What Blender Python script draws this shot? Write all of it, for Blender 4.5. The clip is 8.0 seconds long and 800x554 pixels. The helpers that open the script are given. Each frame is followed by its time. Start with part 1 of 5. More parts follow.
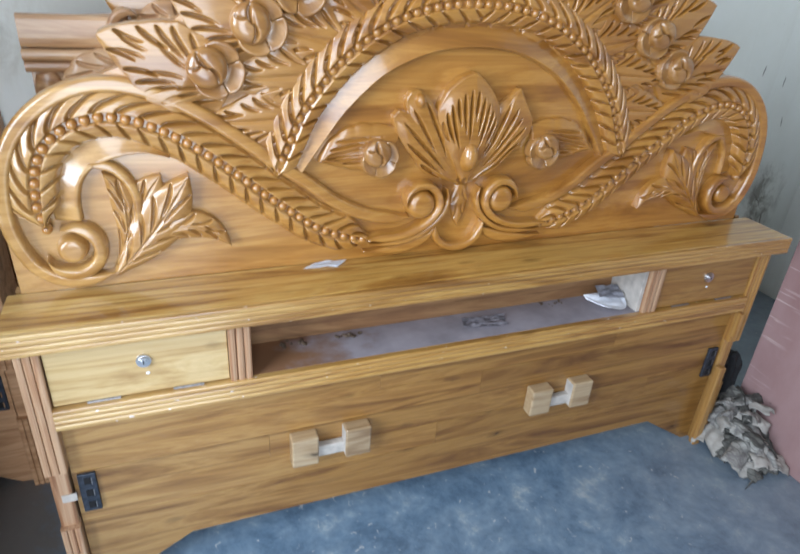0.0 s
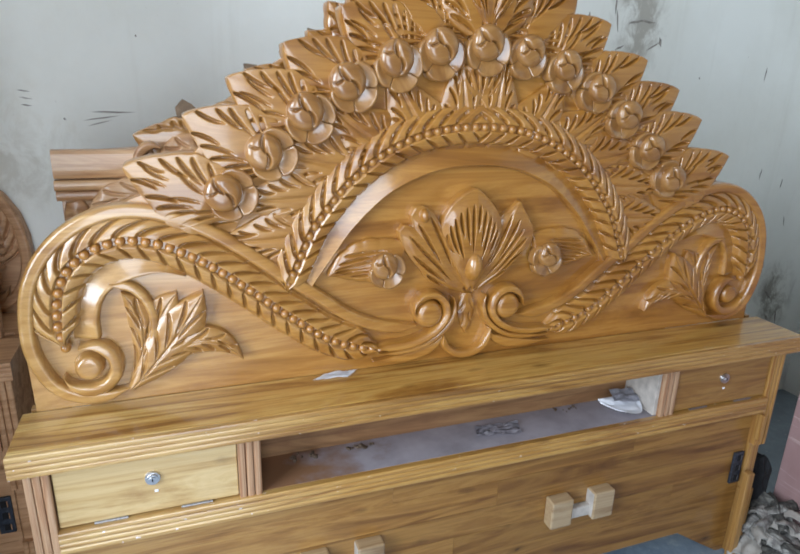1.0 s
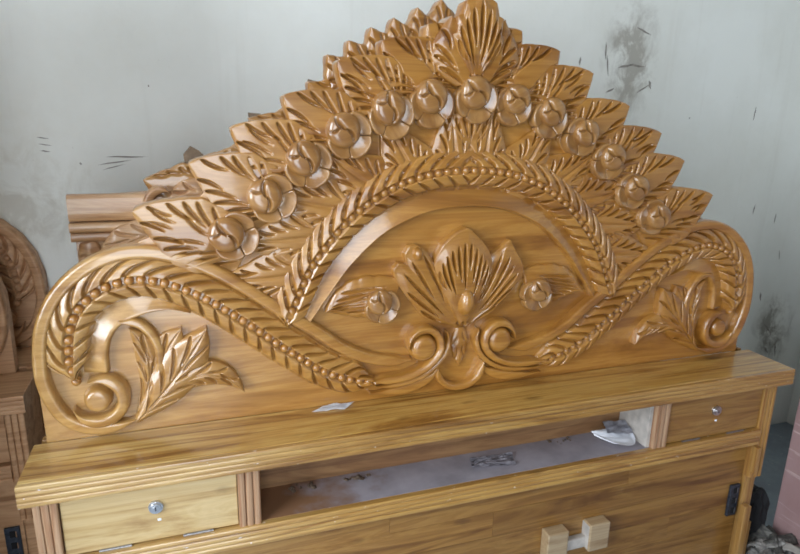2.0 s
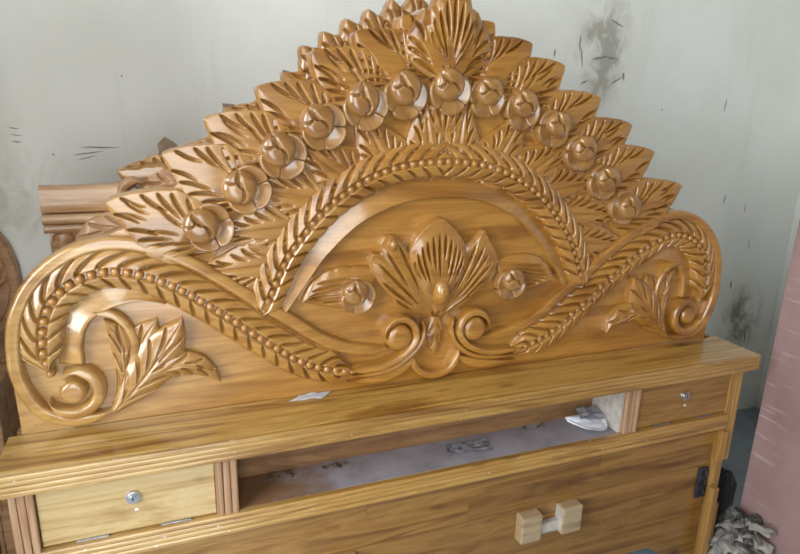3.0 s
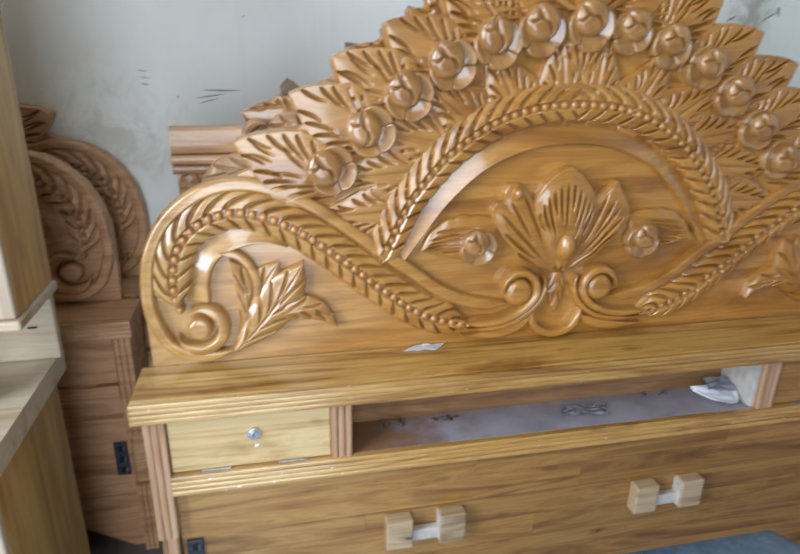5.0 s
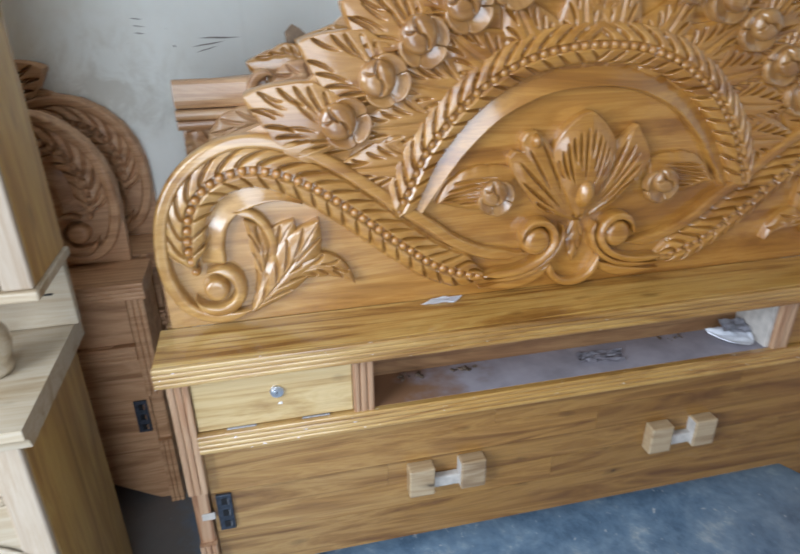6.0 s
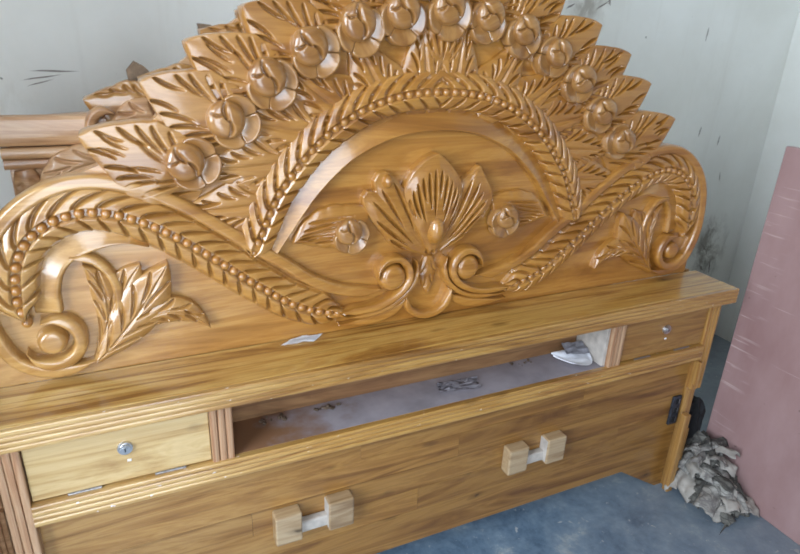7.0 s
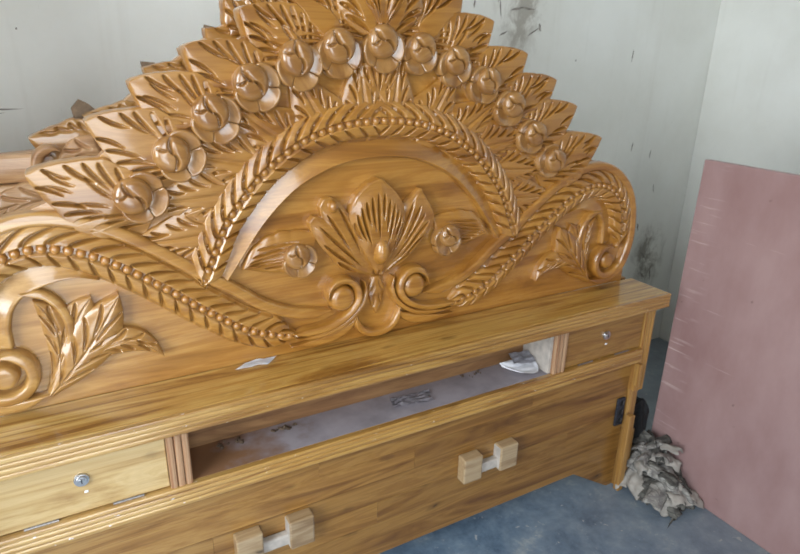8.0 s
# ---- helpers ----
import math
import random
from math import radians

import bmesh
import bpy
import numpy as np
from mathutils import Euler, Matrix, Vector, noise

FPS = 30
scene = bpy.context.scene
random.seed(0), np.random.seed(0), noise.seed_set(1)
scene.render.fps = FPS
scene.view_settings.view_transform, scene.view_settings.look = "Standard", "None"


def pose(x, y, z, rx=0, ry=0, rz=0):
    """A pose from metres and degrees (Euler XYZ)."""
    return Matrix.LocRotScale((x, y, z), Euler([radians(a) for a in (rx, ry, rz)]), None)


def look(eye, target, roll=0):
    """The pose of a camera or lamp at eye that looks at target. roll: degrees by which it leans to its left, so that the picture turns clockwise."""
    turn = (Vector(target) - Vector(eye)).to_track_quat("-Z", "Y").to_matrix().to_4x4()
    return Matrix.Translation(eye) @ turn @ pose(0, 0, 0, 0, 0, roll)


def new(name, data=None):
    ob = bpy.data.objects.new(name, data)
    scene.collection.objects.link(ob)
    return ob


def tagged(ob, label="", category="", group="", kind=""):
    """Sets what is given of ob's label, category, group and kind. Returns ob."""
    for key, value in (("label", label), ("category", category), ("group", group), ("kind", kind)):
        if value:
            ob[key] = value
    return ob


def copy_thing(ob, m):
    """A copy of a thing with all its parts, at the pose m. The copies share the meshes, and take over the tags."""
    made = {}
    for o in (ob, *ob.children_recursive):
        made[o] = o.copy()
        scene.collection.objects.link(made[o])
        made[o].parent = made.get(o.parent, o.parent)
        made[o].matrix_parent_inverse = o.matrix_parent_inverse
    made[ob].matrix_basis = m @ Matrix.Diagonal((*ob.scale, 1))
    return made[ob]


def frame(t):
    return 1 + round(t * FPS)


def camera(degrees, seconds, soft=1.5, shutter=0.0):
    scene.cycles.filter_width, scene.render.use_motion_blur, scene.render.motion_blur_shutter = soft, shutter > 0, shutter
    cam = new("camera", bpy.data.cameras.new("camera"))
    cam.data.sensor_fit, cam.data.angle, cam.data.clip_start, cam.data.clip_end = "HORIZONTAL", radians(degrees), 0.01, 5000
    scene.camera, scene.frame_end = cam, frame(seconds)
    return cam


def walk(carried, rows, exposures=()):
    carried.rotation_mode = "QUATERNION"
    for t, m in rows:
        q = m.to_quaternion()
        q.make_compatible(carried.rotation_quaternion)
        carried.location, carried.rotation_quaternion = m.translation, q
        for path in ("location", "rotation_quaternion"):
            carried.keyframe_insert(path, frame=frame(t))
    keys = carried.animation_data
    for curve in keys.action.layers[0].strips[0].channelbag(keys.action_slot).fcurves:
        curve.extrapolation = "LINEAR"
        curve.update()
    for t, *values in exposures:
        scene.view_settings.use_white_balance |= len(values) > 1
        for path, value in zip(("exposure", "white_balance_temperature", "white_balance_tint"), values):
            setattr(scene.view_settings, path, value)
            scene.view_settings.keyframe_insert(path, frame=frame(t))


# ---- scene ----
# ---------- camera ----------
cam = camera(66.2, 8.0, soft=1.65, shutter=0.35)
PATH = [
    (0, look((-0.627, -1.053, 1.317), (0.056, 0.586, 0.397), 4.0)),
    (0.5, look((-0.619, -1.068, 1.318), (0.058, 0.664, 0.582), 1.7)),
    (1, look((-0.616, -1.076, 1.338), (0.046, 0.709, 0.726), 1.7)),
    (1.5, look((-0.613, -1.103, 1.352), (0.036, 0.711, 0.816), 1.5)),
    (1.7, look((-0.609, -1.121, 1.358), (0.018, 0.707, 0.845), 1.1)),
    (2.8, look((-0.596, -1.157, 1.369), (0.099, 0.644, 0.847), 1.5)),
    (3, look((-0.596, -1.159, 1.368), (0.097, 0.637, 0.828), 1.4)),
    (3.5, look((-0.590, -1.156, 1.365), (0.069, 0.645, 0.798), 2.3)),
    (4, look((-0.581, -1.176, 1.367), (0.076, 0.621, 0.782), 2.4)),
    (4.5, look((-0.590, -1.151, 1.352), (-0.013, 0.658, 0.724), 1.8)),
    (4.7, look((-0.614, -1.127, 1.340), (-0.078, 0.700, 0.727), 1.3)),
    (5.5, look((-0.672, -1.062, 1.352), (-0.449, 0.730, 0.500), 0.8)),
    (5.8, look((-0.686, -1.050, 1.356), (-0.394, 0.732, 0.497), 0.6)),
    (6, look((-0.682, -1.060, 1.360), (-0.282, 0.700, 0.497), -0.6)),
    (6.5, look((-0.667, -1.058, 1.373), (0.006, 0.626, 0.529), 0.8)),
    (7, look((-0.659, -1.073, 1.371), (0.150, 0.593, 0.618), 2.5)),
    (7.5, look((-0.631, -1.107, 1.398), (0.220, 0.547, 0.665), 1.1)),
    (8, look((-0.658, -1.134, 1.396), (0.274, 0.494, 0.703), 1.3)),
]
walk(cam, PATH, [(0, -0.50, 5950, 10), (0.5, -0.53, 6050, 10), (1.5, -0.78, 6100, 10), (3, -0.66, 6850, 10), (4, -0.75, 6700, 10), (4.5, -0.57, 6300, 10), (5.8, -0.80, 5950, 10),
                 (6.5, -0.33, 5900, 10), (7, -0.56, 6150, 10), (7.5, -0.67, 6550, 10), (8, -0.66, 6650, 10)])

# ---------- light ----------
world = bpy.data.worlds.new("sky")
scene.world = world
world.use_nodes = True
wt = world.node_tree
sky = wt.nodes.new("ShaderNodeTexSky")
sky.sky_type, sky.sun_disc = "NISHITA", False
sky.sun_elevation, sky.sun_rotation = radians(50), radians(200)
wt.nodes["Background"].inputs[1].default_value = 0.12
wt.links.new(sky.outputs[0], wt.nodes["Background"].inputs[0])


def lamp_area(name, eye, target, sx, sy, watts, colour):
    d = bpy.data.lights.new(name, "AREA")
    d.shape, d.size, d.size_y, d.energy, d.color = "RECTANGLE", sx, sy, watts, colour
    ob = new(name, d)
    ob.matrix_world = look(eye, target)
    return ob


# area lamps for sky light in two assumed doorways, behind the camera and at the side
lamp_area("daylight_front", (-0.95, -2.57, 1.44), (-1.9, 0.2, 1.3), 1.2, 2.7, 92, (0.86, 0.925, 1.0))
lamp_area("daylight_side", (-2.75, -1.5, 1.7), (-0.8, 0.3, 0.9), 1.3, 2.2, 185, (0.86, 0.925, 1.0))
scene.view_settings.exposure = -0.1


# ---------- materials ----------
def shader(name):
    m = bpy.data.materials.new(name)
    m.use_nodes = True
    n, l = m.node_tree.nodes, m.node_tree.links
    return m, n, l, n["Principled BSDF"]


def ramp(n, stops):
    r = n.new("ShaderNodeValToRGB")
    e = r.color_ramp.elements
    while len(e) < len(stops):
        e.new(0.5)
    for k, (p, c) in enumerate(stops):
        e[k].position, e[k].color = p, (*c, 1)
    return r


def coords(n, l, scale, shift=0.0):
    tc, mp = n.new("ShaderNodeTexCoord"), n.new("ShaderNodeMapping")
    mp.inputs["Scale"].default_value = scale
    l.new(tc.outputs["Object"], mp.inputs["Vector"])
    if shift:
        oi, mu = n.new("ShaderNodeObjectInfo"), n.new("ShaderNodeVectorMath")
        mu.operation = "SCALE"
        cb = n.new("ShaderNodeCombineXYZ")
        for k in range(3):
            l.new(oi.outputs["Random"], cb.inputs[k])
        l.new(cb.outputs[0], mu.inputs[0])
        mu.inputs["Scale"].default_value = shift
        l.new(mu.outputs[0], mp.inputs["Location"])
    return mp


def noise_tex(n, l, mp, scale, detail=5.0, rough=0.55, distort=0.0):
    t = n.new("ShaderNodeTexNoise")
    t.inputs["Scale"].default_value, t.inputs["Detail"].default_value = scale, detail
    t.inputs["Roughness"].default_value, t.inputs["Distortion"].default_value = rough, distort
    l.new(mp.outputs[0], t.inputs["Vector"])
    return t


def mixed(n, l, a, b, fac, mode="MIX"):
    m = n.new("ShaderNodeMix")
    m.data_type, m.blend_type = "RGBA", mode
    for sock, val in ((m.inputs[0], fac), (m.inputs[6], a), (m.inputs[7], b)):
        if isinstance(val, (int, float)):
            sock.default_value = val
        elif isinstance(val, tuple):
            sock.default_value = (*val, 1)
        else:
            l.new(val, sock)
    return m.outputs[2]


def maths(n, l, op, a, b=0.0):
    m = n.new("ShaderNodeMath")
    m.operation = op
    for k, val in enumerate((a, b)):
        if isinstance(val, (int, float)):
            m.inputs[k].default_value = val
        else:
            l.new(val, m.inputs[k])
    return m.outputs[0]


def bump(n, l, bsdf, height, strength, dist=0.002):
    b = n.new("ShaderNodeBump")
    b.inputs["Strength"].default_value, b.inputs["Distance"].default_value = strength, dist
    l.new(height, b.inputs["Height"])
    l.new(b.outputs[0], bsdf.inputs["Normal"])


def wood(name, light, mid, dark, rough=0.3, coat=0.5, along="x", shift=3.0, knots=True, streak=9.0, lines=0.7, gloss=0.12, sap_sheen=None, nicks=False):
    """Long-grained timber: broad streaks of heartwood, fine pores and a few knots."""
    m, n, l, b = shader(name)
    s = {"x": (1.0, streak, streak), "z": (streak, streak, 1.0), "y": (streak, 1.0, streak)}[along]
    f = {"x": (5, 190, 190), "z": (190, 190, 5), "y": (190, 5, 190)}[along]
    broad = noise_tex(n, l, coords(n, l, s, shift), 1.5, 6.0, 0.62, 1.5)
    r = ramp(n, ((0.33, dark), (0.45, mid), (0.53, light), (0.60, mid), (0.72, light)))
    l.new(broad.outputs["Fac"], r.inputs[0])
    # narrow dark heart lines
    g = tuple(v if v == 1.0 else v * 4.2 for v in s)
    line = noise_tex(n, l, coords(n, l, g, shift * 1.7), 1.1, 4.0, 0.65, 0.6)
    lr = ramp(n, ((0.33, (1, 1, 1)), (0.45, (0, 0, 0)), (0.59, (0, 0, 0)), (0.70, (0.7, 0.7, 0.7))))
    l.new(line.outputs["Fac"], lr.inputs[0])
    streaked = mixed(n, l, r.outputs[0], dark, maths(n, l, "MULTIPLY", lr.outputs[0], lines))
    fine = noise_tex(n, l, coords(n, l, f, shift), 1.0, 3.0, 0.6)
    fr = ramp(n, ((0.3, (0.72, 0.66, 0.6)), (0.6, (1, 1, 1))))
    l.new(fine.outputs["Fac"], fr.inputs[0])
    col = mixed(n, l, streaked, fr.outputs[0], 0.35, "MULTIPLY")
    if knots:
        vo = n.new("ShaderNodeTexVoronoi")
        vs = {"x": (3.0, 8, 8), "z": (8, 8, 3.0), "y": (8, 3.0, 8)}[along]
        warp = n.new("ShaderNodeVectorMath")
        warp.operation = "MULTIPLY_ADD"
        l.new(noise_tex(n, l, coords(n, l, (1, 1, 1)), 22.0, 3.0).outputs["Color"], warp.inputs[0])
        warp.inputs[1].default_value = (0.12, 0.12, 0.12)
        l.new(coords(n, l, vs, shift).outputs[0], warp.inputs[2])
        l.new(warp.outputs[0], vo.inputs["Vector"])
        vo.inputs["Scale"].default_value = 1.5
        kr = ramp(n, ((0.030, (0.95, 0.95, 0.95)), (0.055, (0.5, 0.5, 0.5)), (0.15, (0, 0, 0))))
        l.new(vo.outputs["Distance"], kr.inputs[0])
        col = mixed(n, l, col, tuple(c * 0.35 for c in dark), kr.outputs[0])
        oi = n.new("ShaderNodeObjectInfo")
        tone = ramp(n, ((0.0, (0.74, 0.70, 0.64)), (0.5, (1.0, 1.0, 1.0)), (1.0, (1.16, 1.14, 1.06))))
        l.new(oi.outputs["Random"], tone.inputs[0])
        col = mixed(n, l, col, tone.outputs[0], 0.55, "MULTIPLY")
    if nicks:
        # bare pale nicks in the varnish
        nick = noise_tex(n, l, coords(n, l, (0.6, 1, 1)), 110.0, 2.0, 0.5)
        nr = ramp(n, ((0.70, (0, 0, 0)), (0.75, (0.8, 0.8, 0.8))))
        l.new(nick.outputs["Fac"], nr.inputs[0])
        col = mixed(n, l, col, (0.72, 0.62, 0.48), nr.outputs[0])
    if sap_sheen:
        # paler left end: sapwood, and sheen from the left-hand light put into colour
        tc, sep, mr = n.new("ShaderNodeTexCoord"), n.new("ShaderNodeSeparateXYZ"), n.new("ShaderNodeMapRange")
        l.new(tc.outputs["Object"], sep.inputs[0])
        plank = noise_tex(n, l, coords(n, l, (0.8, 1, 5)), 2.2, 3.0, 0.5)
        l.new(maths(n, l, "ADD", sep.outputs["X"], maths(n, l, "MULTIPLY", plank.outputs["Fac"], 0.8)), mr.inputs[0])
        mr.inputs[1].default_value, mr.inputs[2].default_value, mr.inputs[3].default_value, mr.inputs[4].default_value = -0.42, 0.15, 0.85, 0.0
        col = mixed(n, l, col, sap_sheen, mr.outputs[0], "MULTIPLY")
    l.new(col, b.inputs["Base Color"])
    blotch = noise_tex(n, l, coords(n, l, (1, 1, 1)), 7.0, 3.0)
    rr = n.new("ShaderNodeMapRange")
    rr.inputs[3].default_value, rr.inputs[4].default_value = rough * 0.7, rough * 1.35
    l.new(blotch.outputs["Fac"], rr.inputs[0])
    l.new(rr.outputs[0], b.inputs["Roughness"])
    b.inputs["Coat Weight"].default_value, b.inputs["Coat Roughness"].default_value = coat, gloss
    b.inputs["Coat IOR"].default_value = 1.6
    bump(n, l, b, fine.outputs["Fac"], 0.25, 0.0006)
    return m


def plain(name, colour, rough=0.5, metal=0.0, vary=0.12, scale=30.0):
    m, n, l, b = shader(name)
    t = noise_tex(n, l, coords(n, l, (1, 1, 1), 5.0), scale, 5.0)
    lo, hi = tuple(c * (1 - vary) for c in colour), tuple(min(1, c * (1 + vary)) for c in colour)
    r = ramp(n, ((0.3, lo), (0.7, hi)))
    l.new(t.outputs["Fac"], r.inputs[0])
    l.new(r.outputs[0], b.inputs["Base Color"])
    b.inputs["Roughness"].default_value, b.inputs["Metallic"].default_value = rough, metal
    bump(n, l, b, t.outputs["Fac"], 0.3, 0.001)
    return m


M_CARVED = wood("varnished_carved_wood", (0.45, 0.218, 0.042), (0.36, 0.156, 0.025), (0.24, 0.092, 0.012), 0.36, 1.0, knots=False, shift=0, streak=8, lines=0.5, gloss=0.13, sap_sheen=(1.10, 1.37, 2.4))
M_LEAF = wood("varnished_leaf_wood", (0.40, 0.186, 0.034), (0.33, 0.140, 0.021), (0.225, 0.083, 0.010), 0.36, 0.9, knots=False, shift=2, lines=0.2, gloss=0.12, sap_sheen=(1.08, 1.36, 2.6))
M_ROSE = wood("varnished_rose_wood", (0.38, 0.195, 0.058), (0.315, 0.15, 0.04), (0.215, 0.09, 0.02), 0.28, 1.0, knots=False, shift=2, lines=0.15)
# left-end paleness of lid, panel and edges: doorway sheen put into colour
M_PALE = wood("pale_varnished_wood", (0.68, 0.435, 0.120), (0.56, 0.308, 0.068), (0.27, 0.115, 0.020), 0.32, 0.65, streak=11, lines=0.9, sap_sheen=(1.05, 1.20, 1.7))
M_PANEL = wood("brown_board_wood", (0.345, 0.183, 0.046), (0.262, 0.125, 0.028), (0.145, 0.060, 0.012), 0.40, 0.45, streak=10, lines=0.65, shift=1.0, sap_sheen=(1.25, 1.45, 2.1))
M_POST = wood("reddish_post_wood", (0.54, 0.36, 0.22), (0.46, 0.26, 0.14), (0.28, 0.13, 0.06), 0.45, 0.3, "z", streak=30)
M_DRAWER = wood("yellow_drawer_wood", (0.56, 0.420, 0.215), (0.49, 0.345, 0.152), (0.32, 0.190, 0.068), 0.36, 0.6, streak=9, lines=0.6)
M_RAW = wood("raw_dull_wood", (0.55, 0.320, 0.165), (0.45, 0.240, 0.112), (0.29, 0.140, 0.058), 0.55, 0.15, knots=False, lines=0.8)
M_LIGHT = wood("raw_pale_wood", (0.50, 0.43, 0.32), (0.45, 0.365, 0.25), (0.34, 0.25, 0.14), 0.45, 0.3, lines=0.3)
M_UPRIGHT = wood("raw_pale_upright_wood", (0.46, 0.385, 0.30), (0.41, 0.325, 0.235), (0.31, 0.22, 0.14), 0.5, 0.15, "z", streak=20, lines=0.4)
M_EDGE = wood("golden_edge_wood", (0.47, 0.275, 0.075), (0.38, 0.198, 0.046), (0.215, 0.095, 0.020), 0.34, 0.9, streak=12, lines=0.8, shift=5.0, nicks=True, sap_sheen=(1.25, 1.5, 2.3))
# right flap only: the fall of light to the right darkens its colour
M_FLAP_DIM = wood("golden_flap_wood_dimmed", (0.33, 0.182, 0.045), (0.265, 0.13, 0.028), (0.165, 0.07, 0.013), 0.36, 0.6, streak=14, lines=0.6)
M_POST_GOLD = wood("golden_post_wood", (0.44, 0.25, 0.075), (0.36, 0.185, 0.046), (0.23, 0.10, 0.022), 0.4, 0.5, "z", streak=26)
M_GOLD = wood("golden_side_wood", (0.52, 0.33, 0.10), (0.43, 0.25, 0.068), (0.29, 0.15, 0.036), 0.4, 0.2, "z")
M_BLOCK = wood("dusty_handle_wood", (0.46, 0.345, 0.205), (0.38, 0.265, 0.145), (0.26, 0.16, 0.075), 0.35, 1.0, streak=12, lines=0.3)
# pale wood of the dusty bridge and saw cut, also whitening daylit faces
M_PAPER2 = plain("dusty_and_lit_wood", (0.46, 0.42, 0.37), 0.6, 0, 0.2, 40)
M_BACK = wood("dark_shelf_back_wood", (0.30, 0.165, 0.07), (0.23, 0.115, 0.048), (0.14, 0.065, 0.028), 0.5, 0.1, knots=False)
M_CORNER = plain("dark_corner_wood", (0.17, 0.115, 0.07), 0.8, 0, 0.35, 90)
M_STEEL = plain("brushed_steel", (0.62, 0.62, 0.63), 0.3, 1.0, 0.1, 200)
M_HINGE = plain("dull_hinge_steel", (0.34, 0.33, 0.33), 0.45, 0.9, 0.25, 200)
M_IRON = plain("dark_hook_iron", (0.06, 0.07, 0.09), 0.45, 0.7, 0.4, 120)
M_PAPER = plain("crumpled_paper", (0.84, 0.86, 0.9), 0.7, 0, 0.08, 40)
M_DEBRIS = plain("sawdust_debris", (0.13, 0.09, 0.06), 0.9, 0, 0.4, 60)
M_DARK = plain("flat_black", (0.006, 0.006, 0.007), 0.85)
M_SCUFF = plain("wall_scuff", (0.27, 0.25, 0.22), 0.9, 0, 0.4, 60)
M_CEIL = plain("unseen_ceiling_grey", (0.40, 0.385, 0.36), 0.9)
M_DULL = plain("unseen_wall_grey", (0.22, 0.21, 0.20), 0.9)


def make_wall():
    m, n, l, b = shader("stained_whitewash")
    broad = noise_tex(n, l, coords(n, l, (1, 1, 1)), 1.6, 6.0, 0.6)
    r = ramp(n, ((0.3, (0.76, 0.765, 0.70)), (0.6, (0.865, 0.88, 0.83))))
    l.new(broad.outputs["Fac"], r.inputs[0])
    specks = noise_tex(n, l, coords(n, l, (1, 1, 0.6)), 120.0, 3.0, 0.5)
    sr = ramp(n, ((0.735, (0, 0, 0)), (0.79, (0.40, 0.40, 0.40))))
    l.new(specks.outputs["Fac"], sr.inputs[0])
    col = mixed(n, l, r.outputs[0], (0.3, 0.27, 0.23), sr.outputs[0])
    runs = noise_tex(n, l, coords(n, l, (9, 9, 0.7)), 2.2, 5.0, 0.6)
    rn = ramp(n, ((0.58, (0, 0, 0)), (0.78, (0.18, 0.18, 0.18))))
    l.new(runs.outputs["Fac"], rn.inputs[0])
    col = mixed(n, l, col, (0.60, 0.58, 0.50), rn.outputs[0])
    # grimy run high on the wall, and mould low beside the headboard
    for place, size, power, tint in (((0.89, 0.74, 1.57), (0.13, 1, 0.24), 0.72, (0.30, 0.27, 0.22)), ((1.80, 0.74, 0.47), (0.13, 1, 0.20), 0.8, (0.22, 0.20, 0.16)), ((-1.12, 0.74, 1.18), (0.34, 1, 0.22), 0.18, (0.52, 0.45, 0.30)), ((-1.06, 0.74, 1.10), (0.26, 1, 0.17), 0.32, (0.38, 0.35, 0.28))):
        tc, sub, div, ln = (n.new("ShaderNodeTexCoord"), n.new("ShaderNodeVectorMath"), n.new("ShaderNodeVectorMath"), n.new("ShaderNodeVectorMath"))
        sub.operation, div.operation, ln.operation = "SUBTRACT", "DIVIDE", "LENGTH"
        sub.inputs[1].default_value, div.inputs[1].default_value = place, size
        l.new(tc.outputs["Object"], sub.inputs[0])
        l.new(sub.outputs[0], div.inputs[0])
        l.new(div.outputs[0], ln.inputs[0])
        near = maths(n, l, "MAXIMUM", maths(n, l, "SUBTRACT", 1.15, ln.outputs["Value"]), 0.0)
        grit = noise_tex(n, l, coords(n, l, (1, 1, 0.7)), 13.0, 7.0, 0.7, 0.5)
        gm = maths(n, l, "MULTIPLY", near, maths(n, l, "SUBTRACT", grit.outputs["Fac"], 0.38))
        gr = ramp(n, ((0.02, (0, 0, 0)), (0.09, (power * 0.45,) * 3), (0.15, (power,) * 3)))
        l.new(gm, gr.inputs[0])
        col = mixed(n, l, col, tint, gr.outputs[0])
    l.new(col, b.inputs["Base Color"])
    b.inputs["Roughness"].default_value = 0.85
    bump(n, l, b, noise_tex(n, l, coords(n, l, (1, 1, 1)), 45.0, 5.0).outputs["Fac"], 0.25, 0.002)
    return m


